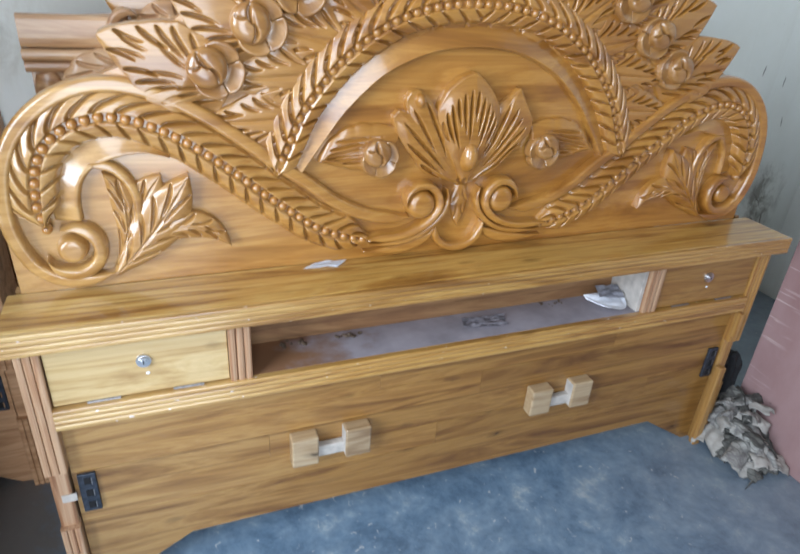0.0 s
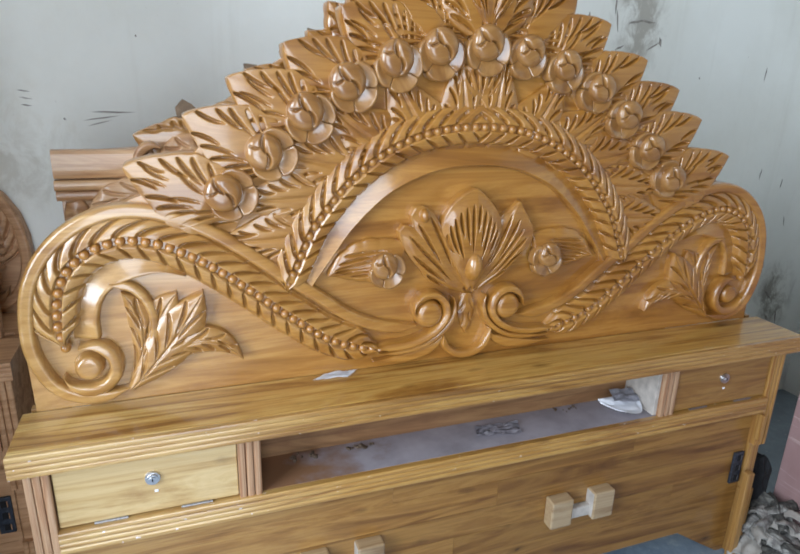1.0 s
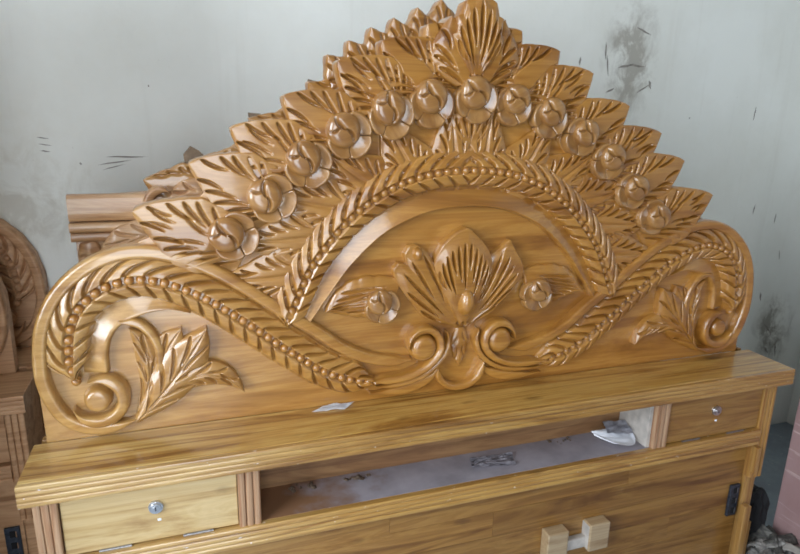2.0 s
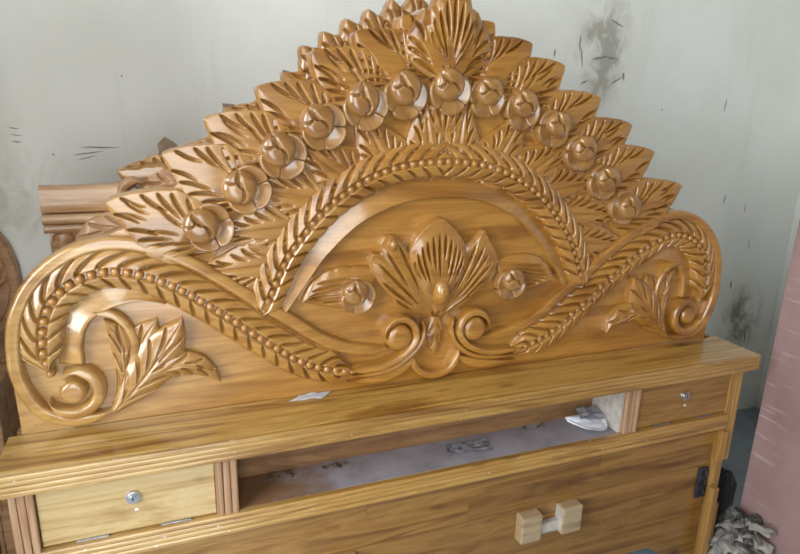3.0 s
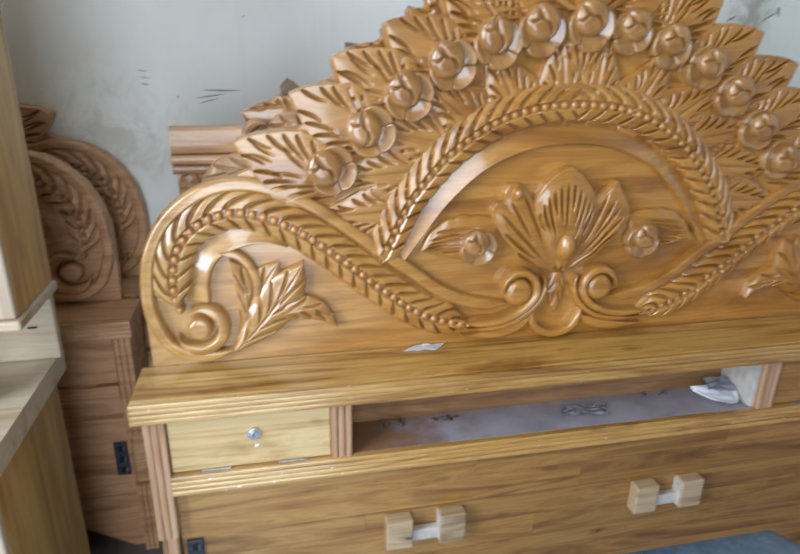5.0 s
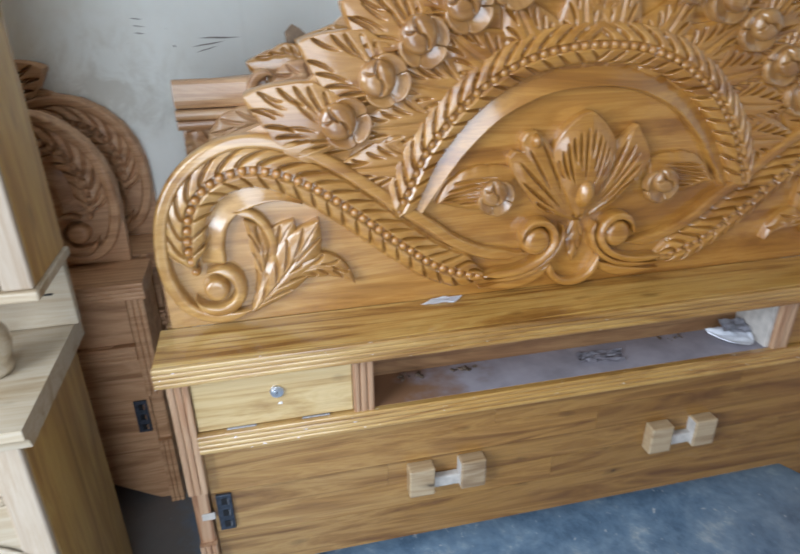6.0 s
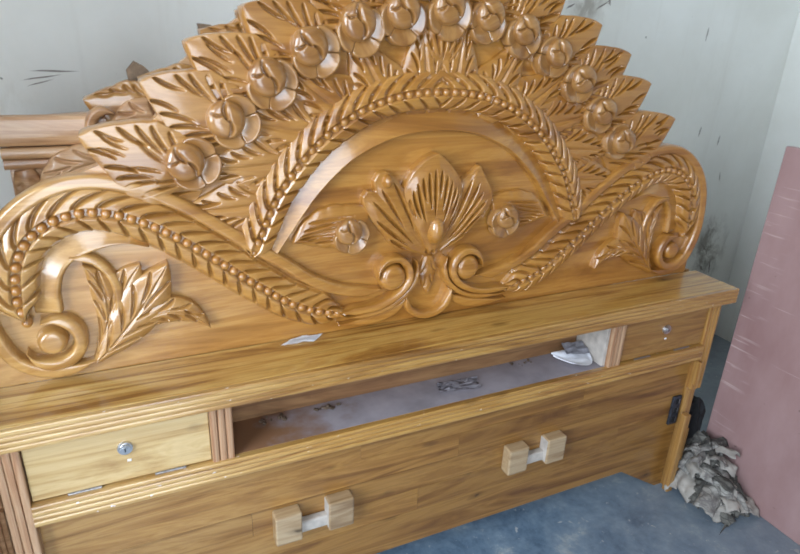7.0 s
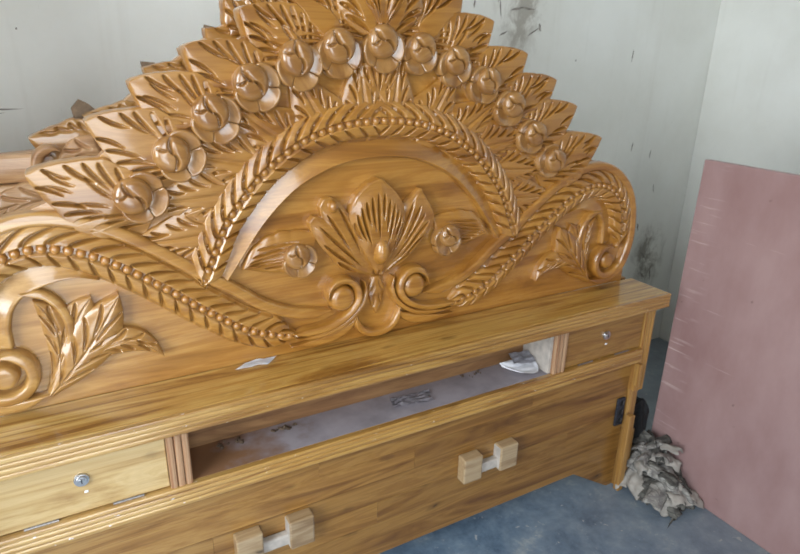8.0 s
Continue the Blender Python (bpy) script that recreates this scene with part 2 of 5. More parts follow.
def make_floor():
    m, n, l, b = shader("worn_cement")
    a = noise_tex(n, l, coords(n, l, (1, 1, 1)), 7.0, 10.0, 0.72, 0.25)
    r = ramp(n, ((0.32, (0.075, 0.125, 0.19)), (0.47, (0.15, 0.23, 0.32)), (0.58, (0.22, 0.31, 0.40)), (0.68, (0.42, 0.48, 0.51))))
    l.new(a.outputs["Fac"], r.inputs[0])
    c = noise_tex(n, l, coords(n, l, (1, 1, 1)), 38.0, 6.0, 0.6)
    cr = ramp(n, ((0.35, (0.75, 0.75, 0.75)), (0.6, (1, 1, 1))))
    l.new(c.outputs["Fac"], cr.inputs[0])
    col = mixed(n, l, r.outputs[0], cr.outputs[0], 0.6, "MULTIPLY")
    dots = noise_tex(n, l, coords(n, l, (1, 1, 1)), 42.0, 3.0, 0.6, 0.6)
    dr = ramp(n, ((0.66, (0, 0, 0)), (0.72, (0.7, 0.7, 0.7))))
    l.new(dots.outputs["Fac"], dr.inputs[0])
    col = mixed(n, l, col, (0.6, 0.6, 0.58), dr.outputs[0])
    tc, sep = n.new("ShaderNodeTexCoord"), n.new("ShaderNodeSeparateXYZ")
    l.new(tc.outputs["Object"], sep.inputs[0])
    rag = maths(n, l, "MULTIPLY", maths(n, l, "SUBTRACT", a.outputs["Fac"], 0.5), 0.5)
    # colour turns dark brown at the left and grey at the right, ragged borders
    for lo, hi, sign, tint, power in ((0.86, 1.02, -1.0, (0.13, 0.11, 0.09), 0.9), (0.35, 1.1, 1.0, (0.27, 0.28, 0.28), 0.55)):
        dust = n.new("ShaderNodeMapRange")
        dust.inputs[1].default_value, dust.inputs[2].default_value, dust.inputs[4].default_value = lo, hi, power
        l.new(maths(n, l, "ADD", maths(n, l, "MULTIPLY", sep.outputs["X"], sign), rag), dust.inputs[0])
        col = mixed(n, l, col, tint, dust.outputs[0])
    l.new(col, b.inputs["Base Color"])
    b.inputs["Roughness"].default_value = 0.45
    bump(n, l, b, c.outputs["Fac"], 0.3, 0.002)
    return m


def make_pink():
    m, n, l, b = shader("faded_pink_paint")
    a = noise_tex(n, l, coords(n, l, (1, 1, 0.5)), 5.0, 6.0, 0.6)
    r = ramp(n, ((0.3, (0.305, 0.180, 0.170)), (0.65, (0.405, 0.270, 0.258))))
    l.new(a.outputs["Fac"], r.inputs[0])
    col = r.outputs[0]
    # pale level scratches, thick along the upright edge and sparse over the face
    tc, sep = n.new("ShaderNodeTexCoord"), n.new("ShaderNodeSeparateXYZ")
    l.new(tc.outputs["Object"], sep.inputs[0])
    for scale, hi, lo, far in (((1, 4, 75), 0.60, 0.68, 0.10), ((1, 2.5, 60), 0.70, 0.77, 2.0)):
        st = noise_tex(n, l, coords(n, l, scale), 1.0, 3.0, 0.6, 0.3)
        sr = ramp(n, ((hi, (0, 0, 0)), (lo, (0.6, 0.6, 0.6))))
        l.new(st.outputs["Fac"], sr.inputs[0])
        near = n.new("ShaderNodeMapRange")
        near.inputs[1].default_value, near.inputs[2].default_value = -far, -0.2 * far
        l.new(sep.outputs["Y"], near.inputs[0])
        col = mixed(n, l, col, (0.72, 0.58, 0.53), maths(n, l, "MULTIPLY", sr.outputs[0], near.outputs[0]))
    spots = noise_tex(n, l, coords(n, l, (1, 1, 1)), 24.0, 2.0)
    sp = ramp(n, ((0.74, (0, 0, 0)), (0.78, (0.6, 0.6, 0.6))))
    l.new(spots.outputs["Fac"], sp.inputs[0])
    col = mixed(n, l, col, (0.16, 0.10, 0.09), sp.outputs[0])
    l.new(col, b.inputs["Base Color"])
    b.inputs["Roughness"].default_value = 0.38
    bump(n, l, b, a.outputs["Fac"], 0.2, 0.002)
    return m


def make_dust():
    """Grey dust lying on brown wood, thick in the middle of the shelf and worn away in a ragged patch at one end."""
    m, n, l, b = shader("dusty_shelf")
    a = noise_tex(n, l, coords(n, l, (1, 1, 1)), 16.0, 6.0)
    r = ramp(n, ((0.3, (0.26, 0.238, 0.258)), (0.7, (0.37, 0.34, 0.37))))
    l.new(a.outputs["Fac"], r.inputs[0])
    tc, sep = n.new("ShaderNodeTexCoord"), n.new("ShaderNodeSeparateXYZ")
    l.new(tc.outputs["Object"], sep.inputs[0])
    ragged = maths(n, l, "MULTIPLY", maths(n, l, "SUBTRACT", a.outputs["Fac"], 0.5), 0.45)
    w = ramp(n, ((0.28, (1, 1, 1)), (0.48, (0, 0, 0))))
    l.new(maths(n, l, "ADD", maths(n, l, "ADD", sep.outputs["X"], 0.72), ragged), w.inputs[0])
    l.new(mixed(n, l, r.outputs[0], (0.24, 0.12, 0.055), w.outputs[0]), b.inputs["Base Color"])
    b.inputs["Roughness"].default_value = 0.75
    bump(n, l, b, a.outputs["Fac"], 0.3, 0.001)
    return m


M_DUST = make_dust()
M_WALL, M_FLOOR, M_PINK = make_wall(), make_floor(), make_pink()


# ---------- builders ----------
def thing(name, place, label, category, group="", kind=""):
    ob = new(name)
    ob.location = place
    ob.empty_display_size = 0.1
    return tagged(ob, label, category, group, kind)


def mesh_from(name, verts, faces, smooth=True):
    me = bpy.data.meshes.new(name)
    me.from_pydata([tuple(v) for v in verts], [], [tuple(q) for q in faces])
    if smooth:
        me.shade_smooth()
    me.update()
    return me


def put(name, me, mat, parent=None, label=""):
    if mat and not me.materials:
        me.materials.append(mat)
    ob = new(name, me)
    if parent:
        ob.parent = parent
        ob.matrix_parent_inverse = Matrix.Translation(parent.matrix_basis.translation).inverted() if not parent.parent else Matrix.Identity(4)
    return tagged(ob, label)


def part(name, bm, mat, parent, label="", smooth=False):
    me = bpy.data.meshes.new(name)
    bmesh.ops.recalc_face_normals(bm, faces=bm.faces)
    bm.to_mesh(me)
    bm.free()
    if smooth:
        me.shade_smooth()
    return put(name, me, mat, parent, label)


def box(x0, x1, y0, y1, z0, z1, bevel=0.003, bm=None):
    bm = bm or bmesh.new()
    made = bmesh.ops.create_cube(bm, size=1, matrix=Matrix.LocRotScale(((x0 + x1) / 2, (y0 + y1) / 2, (z0 + z1) / 2), None, (x1 - x0, y1 - y0, z1 - z0)))
    if bevel:
        edges = {e for v in made["verts"] for e in v.link_edges}
        bmesh.ops.bevel(bm, geom=list(edges), offset=bevel, segments=2, affect="EDGES", profile=0.5)
    return bm


def prism(outline, y0, y1, bm=None):
    """A flat outline of (x, z) points, given depth from y0 (front) to y1."""
    bm = bm or bmesh.new()
    front = [bm.verts.new((x, y0, z)) for x, z in outline]
    back = [bm.verts.new((x, y1, z)) for x, z in outline]
    bm.faces.new(front)
    bm.faces.new(back[::-1])
    for k in range(len(outline)):
        j = (k + 1) % len(outline)
        bm.faces.new((front[k], back[k], back[j], front[j]))
    return bm


def sweep_x(profile, x0, x1):
    """A closed profile of (y, z) points drawn along x."""
    bm = bmesh.new()
    a = [bm.verts.new((x0, y, z)) for y, z in profile]
    b = [bm.verts.new((x1, y, z)) for y, z in profile]
    bm.faces.new(a)
    bm.faces.new(b[::-1])
    for k in range(len(profile)):
        j = (k + 1) % len(profile)
        bm.faces.new((a[k], b[k], b[j], a[j]))
    return bm


def reeds(y_face, y_back, z0, z1, count, deep=0.006, seg=9):
    """The profile of a rail whose front carries rounded reeds; (y, z) points."""
    pts = [(y_back, z1), (y_back, z0)]
    step = (z1 - z0) / count
    for k in range(count):
        for j in range(seg + 1):
            a = math.pi * j / seg
            pts.append((y_face + deep * (1 - max(0.0, math.sin(a)) ** 0.45), z0 + step * (k + 0.5) - step * 0.5 * math.cos(a)))
    out = [pts[0], pts[1]]
    for p in pts[2:]:
        if math.dist(p, out[-1]) > 1e-5:
            out.append(p)
    return out


# ---------- carving ----------
YB = 0.118      # face of the carved board
XH = -0.012     # its middle


def spline(points, count):
    """A smooth even path through the points."""
    p = np.array([2 * np.array(points[0]) - points[1], *points, 2 * np.array(points[-1]) - points[-2]], float)
    out = []
    for k in range(1, len(p) - 2):
        for t in np.linspace(0, 1, 24, endpoint=False):
            a, b, c, d = p[k - 1], p[k], p[k + 1], p[k + 2]
            out.append(0.5 * (2 * b + (c - a) * t + (2 * a - 5 * b + 4 * c - d) * t * t + (3 * b - a - 3 * c + d) * t ** 3))
    out.append(p[-2])
    out = np.array(out)
    s = np.concatenate([[0], np.cumsum(np.hypot(*np.diff(out, axis=0).T))])
    e = np.linspace(0, s[-1], count)
    return np.stack([np.interp(e, s, out[:, 0]), np.interp(e, s, out[:, 1])], 1), e


def mirror(points):
    return [(-x, z) for x, z in points]


def surface(name, U, V, H, skirt=0.006):
    """A carved skin: heights H over the board at the places (U, V), with sides that go down into the board."""
    U, V, H = (np.pad(a, 1, mode="edge") for a in (U, V, H))
    H[0, :] = H[-1, :] = H[:, 0] = H[:, -1] = -skirt
    rows, cols = U.shape
    verts = np.stack([U + XH, YB - H, V], -1).reshape(-1, 3)
    idx = np.arange(rows * cols).reshape(rows, cols)
    q = np.stack([idx[:-1, :-1], idx[1:, :-1], idx[1:, 1:], idx[:-1, 1:]], -1).reshape(-1, 4)
    a, b, c, d = (verts[q[:, k]] for k in range(4))
    flip = np.sum(np.cross(c - a, d - b)[:, 1]) > 0
    return mesh_from(name, verts, q[:, ::-1] if flip else q)


def smooth_step(x, a, b):
    t = np.clip((x - a) / (b - a), 0, 1)
    return t * t * (3 - 2 * t)


def ribbon(name, points, w0, w1, height, step=0.0028, across=28, taper=(0.0, 0.0)):
    """A carved band along a path; height(s, w, length) over its length and its width."""
    rough, e = spline(points, 200)
    n = max(12, int(e[-1] / step))
    path, s = spline(points, n)
    tan = np.gradient(path, axis=0)
    tan /= np.hypot(tan[:, 0], tan[:, 1])[:, None]
    nor = np.stack([-tan[:, 1], tan[:, 0]], 1)
    w = np.linspace(w0, w1, across)
    fade = np.ones(n)
    if taper[0]:
        fade *= smooth_step(s, -0.002, taper[0]) * 0.9 + 0.1
    if taper[1]:
        fade *= smooth_step(s[-1] - s, -0.002, taper[1]) * 0.9 + 0.1
    S, Wd = np.meshgrid(s, w, indexing="ij")
    place = path[:, None, :] + nor[:, None, :] * (Wd * fade[:, None])[..., None]
    return surface(name, place[..., 0], place[..., 1], height(S, Wd, s[-1]))


def cuts(phase, sharp=0.17):
    f = phase - np.floor(phase)
    return np.exp(-(((f - 0.5) / sharp) ** 2))


def band_height(S, W, length):
    """A bead channel with broad feathers on either side, parted by comma-shaped gouges."""
    inner = W < 0
    lo, hi = 0.0085, np.where(inner, 0.040, 0.0425)
    t = np.clip((np.abs(W) - lo) / (hi - lo), 0, 1)
    h = 0.030 - 0.012 * t ** 1.5
    period = 0.036
    shift = np.where(inner, 0.034 * t, 0.050 * t ** 1.35)
    d = np.abs((S - shift + period / 2) % period - period / 2) * np.where(inner, 0.66, 0.58)
    taper = np.sqrt(np.clip(np.sin(np.pi * np.clip(t * 0.98 + 0.02, 0, 1)), 0, 1))
    w = np.where(inner, 0.0062 * t ** 0.5 * (1 - 0.75 * t ** 4), 0.0054 * taper * (1.15 - 0.5 * t)) + 1e-6
    h = h - 0.019 * np.clip(1 - d / w, 0, 1)
    h = np.where(np.abs(W) < lo, 0.013, h)
    h = np.where(W > 0.0425, 0.006, h)
    return np.where(W < -0.030, h * (1 - smooth_step(-W, 0.030, 0.041) * 0.9), h)


def rim_height(peak, half):
    def height(S, W, length):
        return 0.010 + (peak - 0.010) * np.sqrt(np.clip(1 - np.abs(W / half) ** 4.5, 0, 1)) * (1 - 0.12 * (W / half))
    return height


def cove_height(S, W, length):
    t = (W - W.min()) / (W.max() - W.min())
    return 0.002 + 0.017 * (1 - t) ** 1.1 * (1 - smooth_step(1 - t, 0.90, 1.0))


def dome(name, cx, cz, r, base, high, swirl=0.0, squash=1.0, full=2.4):
    rr, th = np.linspace(0, 1, 10 + 12 * (swirl > 0)), np.linspace(0, 2 * np.pi, 25 + 40 * (swirl > 0))
    nr, nth = len(rr), len(th)
    R, T = np.meshgrid(rr, th, indexing="ij")
    H = base + (high - base) * np.sqrt(np.clip(1 - R ** full, 0, 1))
    U, V = cx + r * R * np.cos(T), cz + r * squash * R * np.sin(T)
    if swirl:
        X, Z = R * np.cos(T), R * np.sin(T)
        for p, q, bend, w in (((-0.30, 0.98), (0.08, -0.04), -0.19, 0.10), ((0.04, 0.08), (0.34, -0.85), 0.18, 0.10), ((-0.90, 0.10), (-0.25, 0.22), -0.10, 0.07)):
            H = gouge(X, Z, H, p, q, bend, w, swirl, 0.5)
        H = H + 0.003 * smooth_step(X * 0.8 + Z * 0.5, 0.0, 0.25) * (1 - smooth_step(R, 0.7, 1.0))
    verts = np.stack([U + XH, YB - H, V], -1).reshape(-1, 3)
    low = np.stack([U[-1] + XH, np.full(nth, YB + 0.004), V[-1]], -1)
    verts = np.concatenate([verts, low])
    faces = []
    for i in range(nr - 1):
        for j in range(nth - 1):
            p, q, r2, s2 = i * nth + j, (i + 1) * nth + j, (i + 1) * nth + j + 1, i * nth + j + 1
            faces.append((p, q, r2, s2) if i else (q, r2, p))
    for j in range(nth - 1):
        p, q = (nr - 1) * nth + j, nr * nth + j
        faces.append((p, q, q + 1, p + 1))
    me = mesh_from(name, verts, faces)
    bm = bmesh.new()
    bm.from_mesh(me)
    bmesh.ops.remove_doubles(bm, verts=bm.verts, dist=1e-6)
    bmesh.ops.recalc_face_normals(bm, faces=bm.faces)
    bm.to_mesh(me)
    bm.free()
    me.shade_smooth()
    return me


def petal_mesh(start, stop):
    """One petal of a rose: a cupped sector of a ring, its lip rounded over."""
    th, k = np.radians(np.linspace(start, stop, 24)), np.linspace(0, 1, 12)
    T, K = np.meshgrid(th, k, indexing="ij")
    mid, half = radians((start + stop) / 2), radians((stop - start) / 2)
    lip = 0.051 * (1 - 0.10 * np.abs((T - mid) / half) ** 4)
    R = 0.018 + (lip - 0.018) * K
    H = 0.012 + 0.013 * K ** 1.3 - 0.004 * smooth_step(K, 0.90, 1.0) + 0.002 * np.cos((T - mid) / half * 1.3)
    return surface("petal", 0.0165 - XH + R * np.cos(T), R * np.sin(T), H, 0.004)


def gouge(U, V, H, p, q, bend, wide, deep, heavy=0.5):
    """One stroke of a gouge from p to q, bowed by bend: a tapered V cut, heaviest at the fraction heavy."""
    dx, dz = q[0] - p[0], q[1] - p[1]
    ln = math.hypot(dx, dz) + 1e-9
    ex, ez = dx / ln, dz / ln
    s = ((U - p[0]) * ex + (V - p[1]) * ez) / ln
    side = -(U - p[0]) * ez + (V - p[1]) * ex - bend * 4 * s * (1 - s)
    k = math.log(0.5) / math.log(heavy)
    sc = np.clip(s, 0.0, 1.0)
    w = 1.3 * wide * np.sqrt(np.clip(np.sin(np.pi * sc ** k), 0, 1)) + 1e-6
    return H - deep * np.clip(1 - np.abs(side) / w, 0, 1) ** 1.2 * np.clip(w / wide, 0, 1) * ((s > 0) & (s < 1))


def leaf_mesh(name, base, ctrl, tip, width, strokes=7, low=0.008, high=0.026, back=0.036, over=0.24, deep=0.011, thick=0.012, root=0.45, wide=0.4, blunt=0.0, power=0.92,
              cut=0.0040, serr=0.06, rib=0.0, flutes=0, edge=0.91, second=True, sink=0.0, grain=0.0021, seed=0, round_off=0.55):
    """A carved acanthus leaf along a bent midrib, cut with short gouges from its margins or with long flutes, and a pointed end."""
    base, ctrl, tip = (np.array(p, float) for p in (base, ctrl, tip))
    reach = np.hypot(*(ctrl - base)) + np.hypot(*(tip - ctrl))
    nt, nv = max(16, int(reach / grain)), max(11, int(width / grain))
    t = np.linspace(0, 1, nt)
    axis = ((1 - t) ** 2)[:, None] * base + (2 * t * (1 - t))[:, None] * ctrl + (t * t)[:, None] * tip
    tan = np.gradient(axis, axis=0)
    tan /= np.hypot(tan[:, 0], tan[:, 1])[:, None]
    nor = np.stack([-tan[:, 1], tan[:, 0]], 1)
    grow = root + (1 - root) * np.sin(np.pi / 2 * np.clip(t / wide, 0, 1))
    fall = np.clip((1 - t) / blunt, 0, 1) ** power if blunt else 1 - np.clip((t - wide) / (1 - wide), 0, 1) ** 1.9
    f = (t * strokes) % 1.0
    half = width / 2 * np.minimum(grow, fall if blunt else 1) * (1 if blunt else fall) * (1 - serr * np.exp(-(((f - 0.5) / 0.2) ** 2)) * (t > 0.2)) + 0.0008
    v = np.linspace(-1, 1, nv)
    T, Vv = np.meshgrid(t, v, indexing="ij")
    side = Vv * half[:, None]
    U = axis[:, None, 0] + nor[:, None, 0] * side
    V = axis[:, None, 1] + nor[:, None, 1] * side
    a = np.abs(Vv)
    H = low + (high - low) * (1 - round_off * a ** 2.4) * (0.78 + 0.22 * np.sin(np.pi * T))
    H = H * (0.25 + 0.75 * smooth_step(T, 0.0, sink)) if sink else H
    if rib:
        H = H - rib * np.exp(-((Vv / 0.07) ** 2)) * (1 - T * 0.5)

    def at(tt, aa):
        tt = min(max(tt, 0.0), 1.0)
        k = tt * (nt - 1)
        c = np.array([np.interp(k, np.arange(nt), col) for col in (axis[:, 0], axis[:, 1], nor[:, 0], nor[:, 1], half)])
        return c[0] + c[2] * aa * c[4], c[1] + c[3] * aa * c[4]
    rnd = random.Random(seed * 31 + int(1000 * abs(tip[0])) + int(100 * tip[1]))
    if flutes:
        for k in range(flutes):
            aa = ((k + 0.5) / flutes * 2 - 1) * 0.86
            far = 0.93 - 0.32 * abs(aa) ** 1.5
            H = gouge(U, V, H, at(0.14 + 0.12 * rnd.random(), aa * 0.7), at(far, aa), 0.02 * aa * width, cut, deep, 0.66)
    else:
        for sgn in (-1, 1):
            for k in range(strokes):
                tk = 0.26 + 0.70 * (k + 0.5 + rnd.uniform(-0.15, 0.15)) / strokes
                dt = back / reach * rnd.uniform(0.85, 1.2)
                H = gouge(U, V, H, at(tk, sgn * edge), at(tk - dt, sgn * (edge - over)), 0.0035 * sgn, cut, deep, 0.4)
                if second and k % 2:
                    H = gouge(U, V, H, at(tk - 0.05, sgn * 0.44), at(tk - 0.05 - dt, sgn * 0.12), 0.003 * sgn, cut * 0.8, deep * 0.8, 0.4)
    return surface(name, U, V, H, thick)


def fan_patch(name, centre, rim, flutes, low, high, spread=1.0, inner=0.10, cut=0.0042, deep=0.012, begin=0.34, reach=0.90, sway=0.0):
    """A carved leaf that opens from one point: its edge is given as (degrees, radius), its flutes open with it."""
    ang = np.radians([p[0] for p in rim])
    rad = np.array([p[1] for p in rim])
    n = max(24, int(abs(ang[-1] - ang[0]) * rad.max() / 0.0016))
    th = np.linspace(ang[0], ang[-1], n)
    way = 1 if ang[-1] > ang[0] else -1
    edge = np.interp(th * way, ang * way, rad)
    t = np.linspace(inner, 1, max(24, int(rad.max() / 0.0019)))
    R, TH = np.meshgrid(t, th, indexing="ij")
    U, V = centre[0] + R * edge[None, :] * np.cos(TH), centre[1] + R * edge[None, :] * np.sin(TH)
    a = np.abs((TH - ang[0]) / (ang[-1] - ang[0]) * 2 - 1)
    H = low + (high - low) * (1 - 0.5 * a ** 3) * (0.45 + 0.55 * smooth_step(R, inner, 0.55)) - 0.25 * (high - low) * smooth_step(R, 0.82, 1.0)
    for k in range(flutes):
        f = (k + 0.5) / flutes
        g = ang[0] + (ang[-1] - ang[0]) * (0.5 + (f - 0.5) * spread)
        e = float(np.interp(g * way, ang * way, rad))
        s0 = begin + 0.10 * ((k * 7) % 3)
        g0 = g + sway * (ang[-1] - ang[0]) * 0.1
        p = (centre[0] + s0 * e * math.cos(g0), centre[1] + s0 * e * math.sin(g0))
        q = (centre[0] + reach * e * math.cos(g), centre[1] + reach * e * math.sin(g))
        H = gouge(U, V, H, p, q, 0.006 * (f - 0.5), cut, deep, 0.62)
    return surface(name, U, V, H, 0.006)


S_BEADS = [(-0.818, 0.852), (-0.826, 0.885), (-0.825, 0.915), (-0.820, 0.95), (-0.808, 0.983), (-0.788, 1.010), (-0.760, 1.031), (-0.728, 1.043), (-0.692, 1.047),
           (-0.648, 1.038), (-0.600, 1.017), (-0.555, 0.989), (-0.510, 0.955), (-0.468, 0.921), (-0.424, 0.883), (-0.380, 0.849), (-0.338, 0.817), (-0.285, 0.791), (-0.235, 0.777), (-0.200, 0.772)]
RIM = [(-0.715, 0.757), (-0.760, 0.744), (-0.806, 0.748), (-0.843, 0.772), (-0.864, 0.81), (-0.876, 0.86), (-0.874, 0.92), (-0.862, 0.975), (-0.836, 1.024), (-0.796, 1.064),
       (-0.750, 1.090), (-0.700, 1.101), (-0.650, 1.096), (-0.600, 1.080), (-0.550, 1.055), (-0.500, 1.022), (-0.450, 0.984), (-0.400, 0.945), (-0.345, 0.907), (-0.290, 0.864), (-0.230, 0.833), (-0.170, 0.818), (-0.125, 0.820)]
ARCH = [(-0.412, 0.930), (-0.392, 0.972), (-0.358, 1.046), (-0.325, 1.092), (-0.283, 1.140), (-0.235, 1.180), (-0.180, 1.213), (-0.120, 1.235), (-0.060, 1.246), (0, 1.249)]
ARCH = ARCH + [(-x, z) for x, z in ARCH[-2::-1]]
ARCH_RIM = [(-0.392, 0.925), (-0.342, 0.994), (-0.287, 1.066), (-0.213, 1.133), (-0.135, 1.172), (-0.067, 1.189), (0, 1.193)]
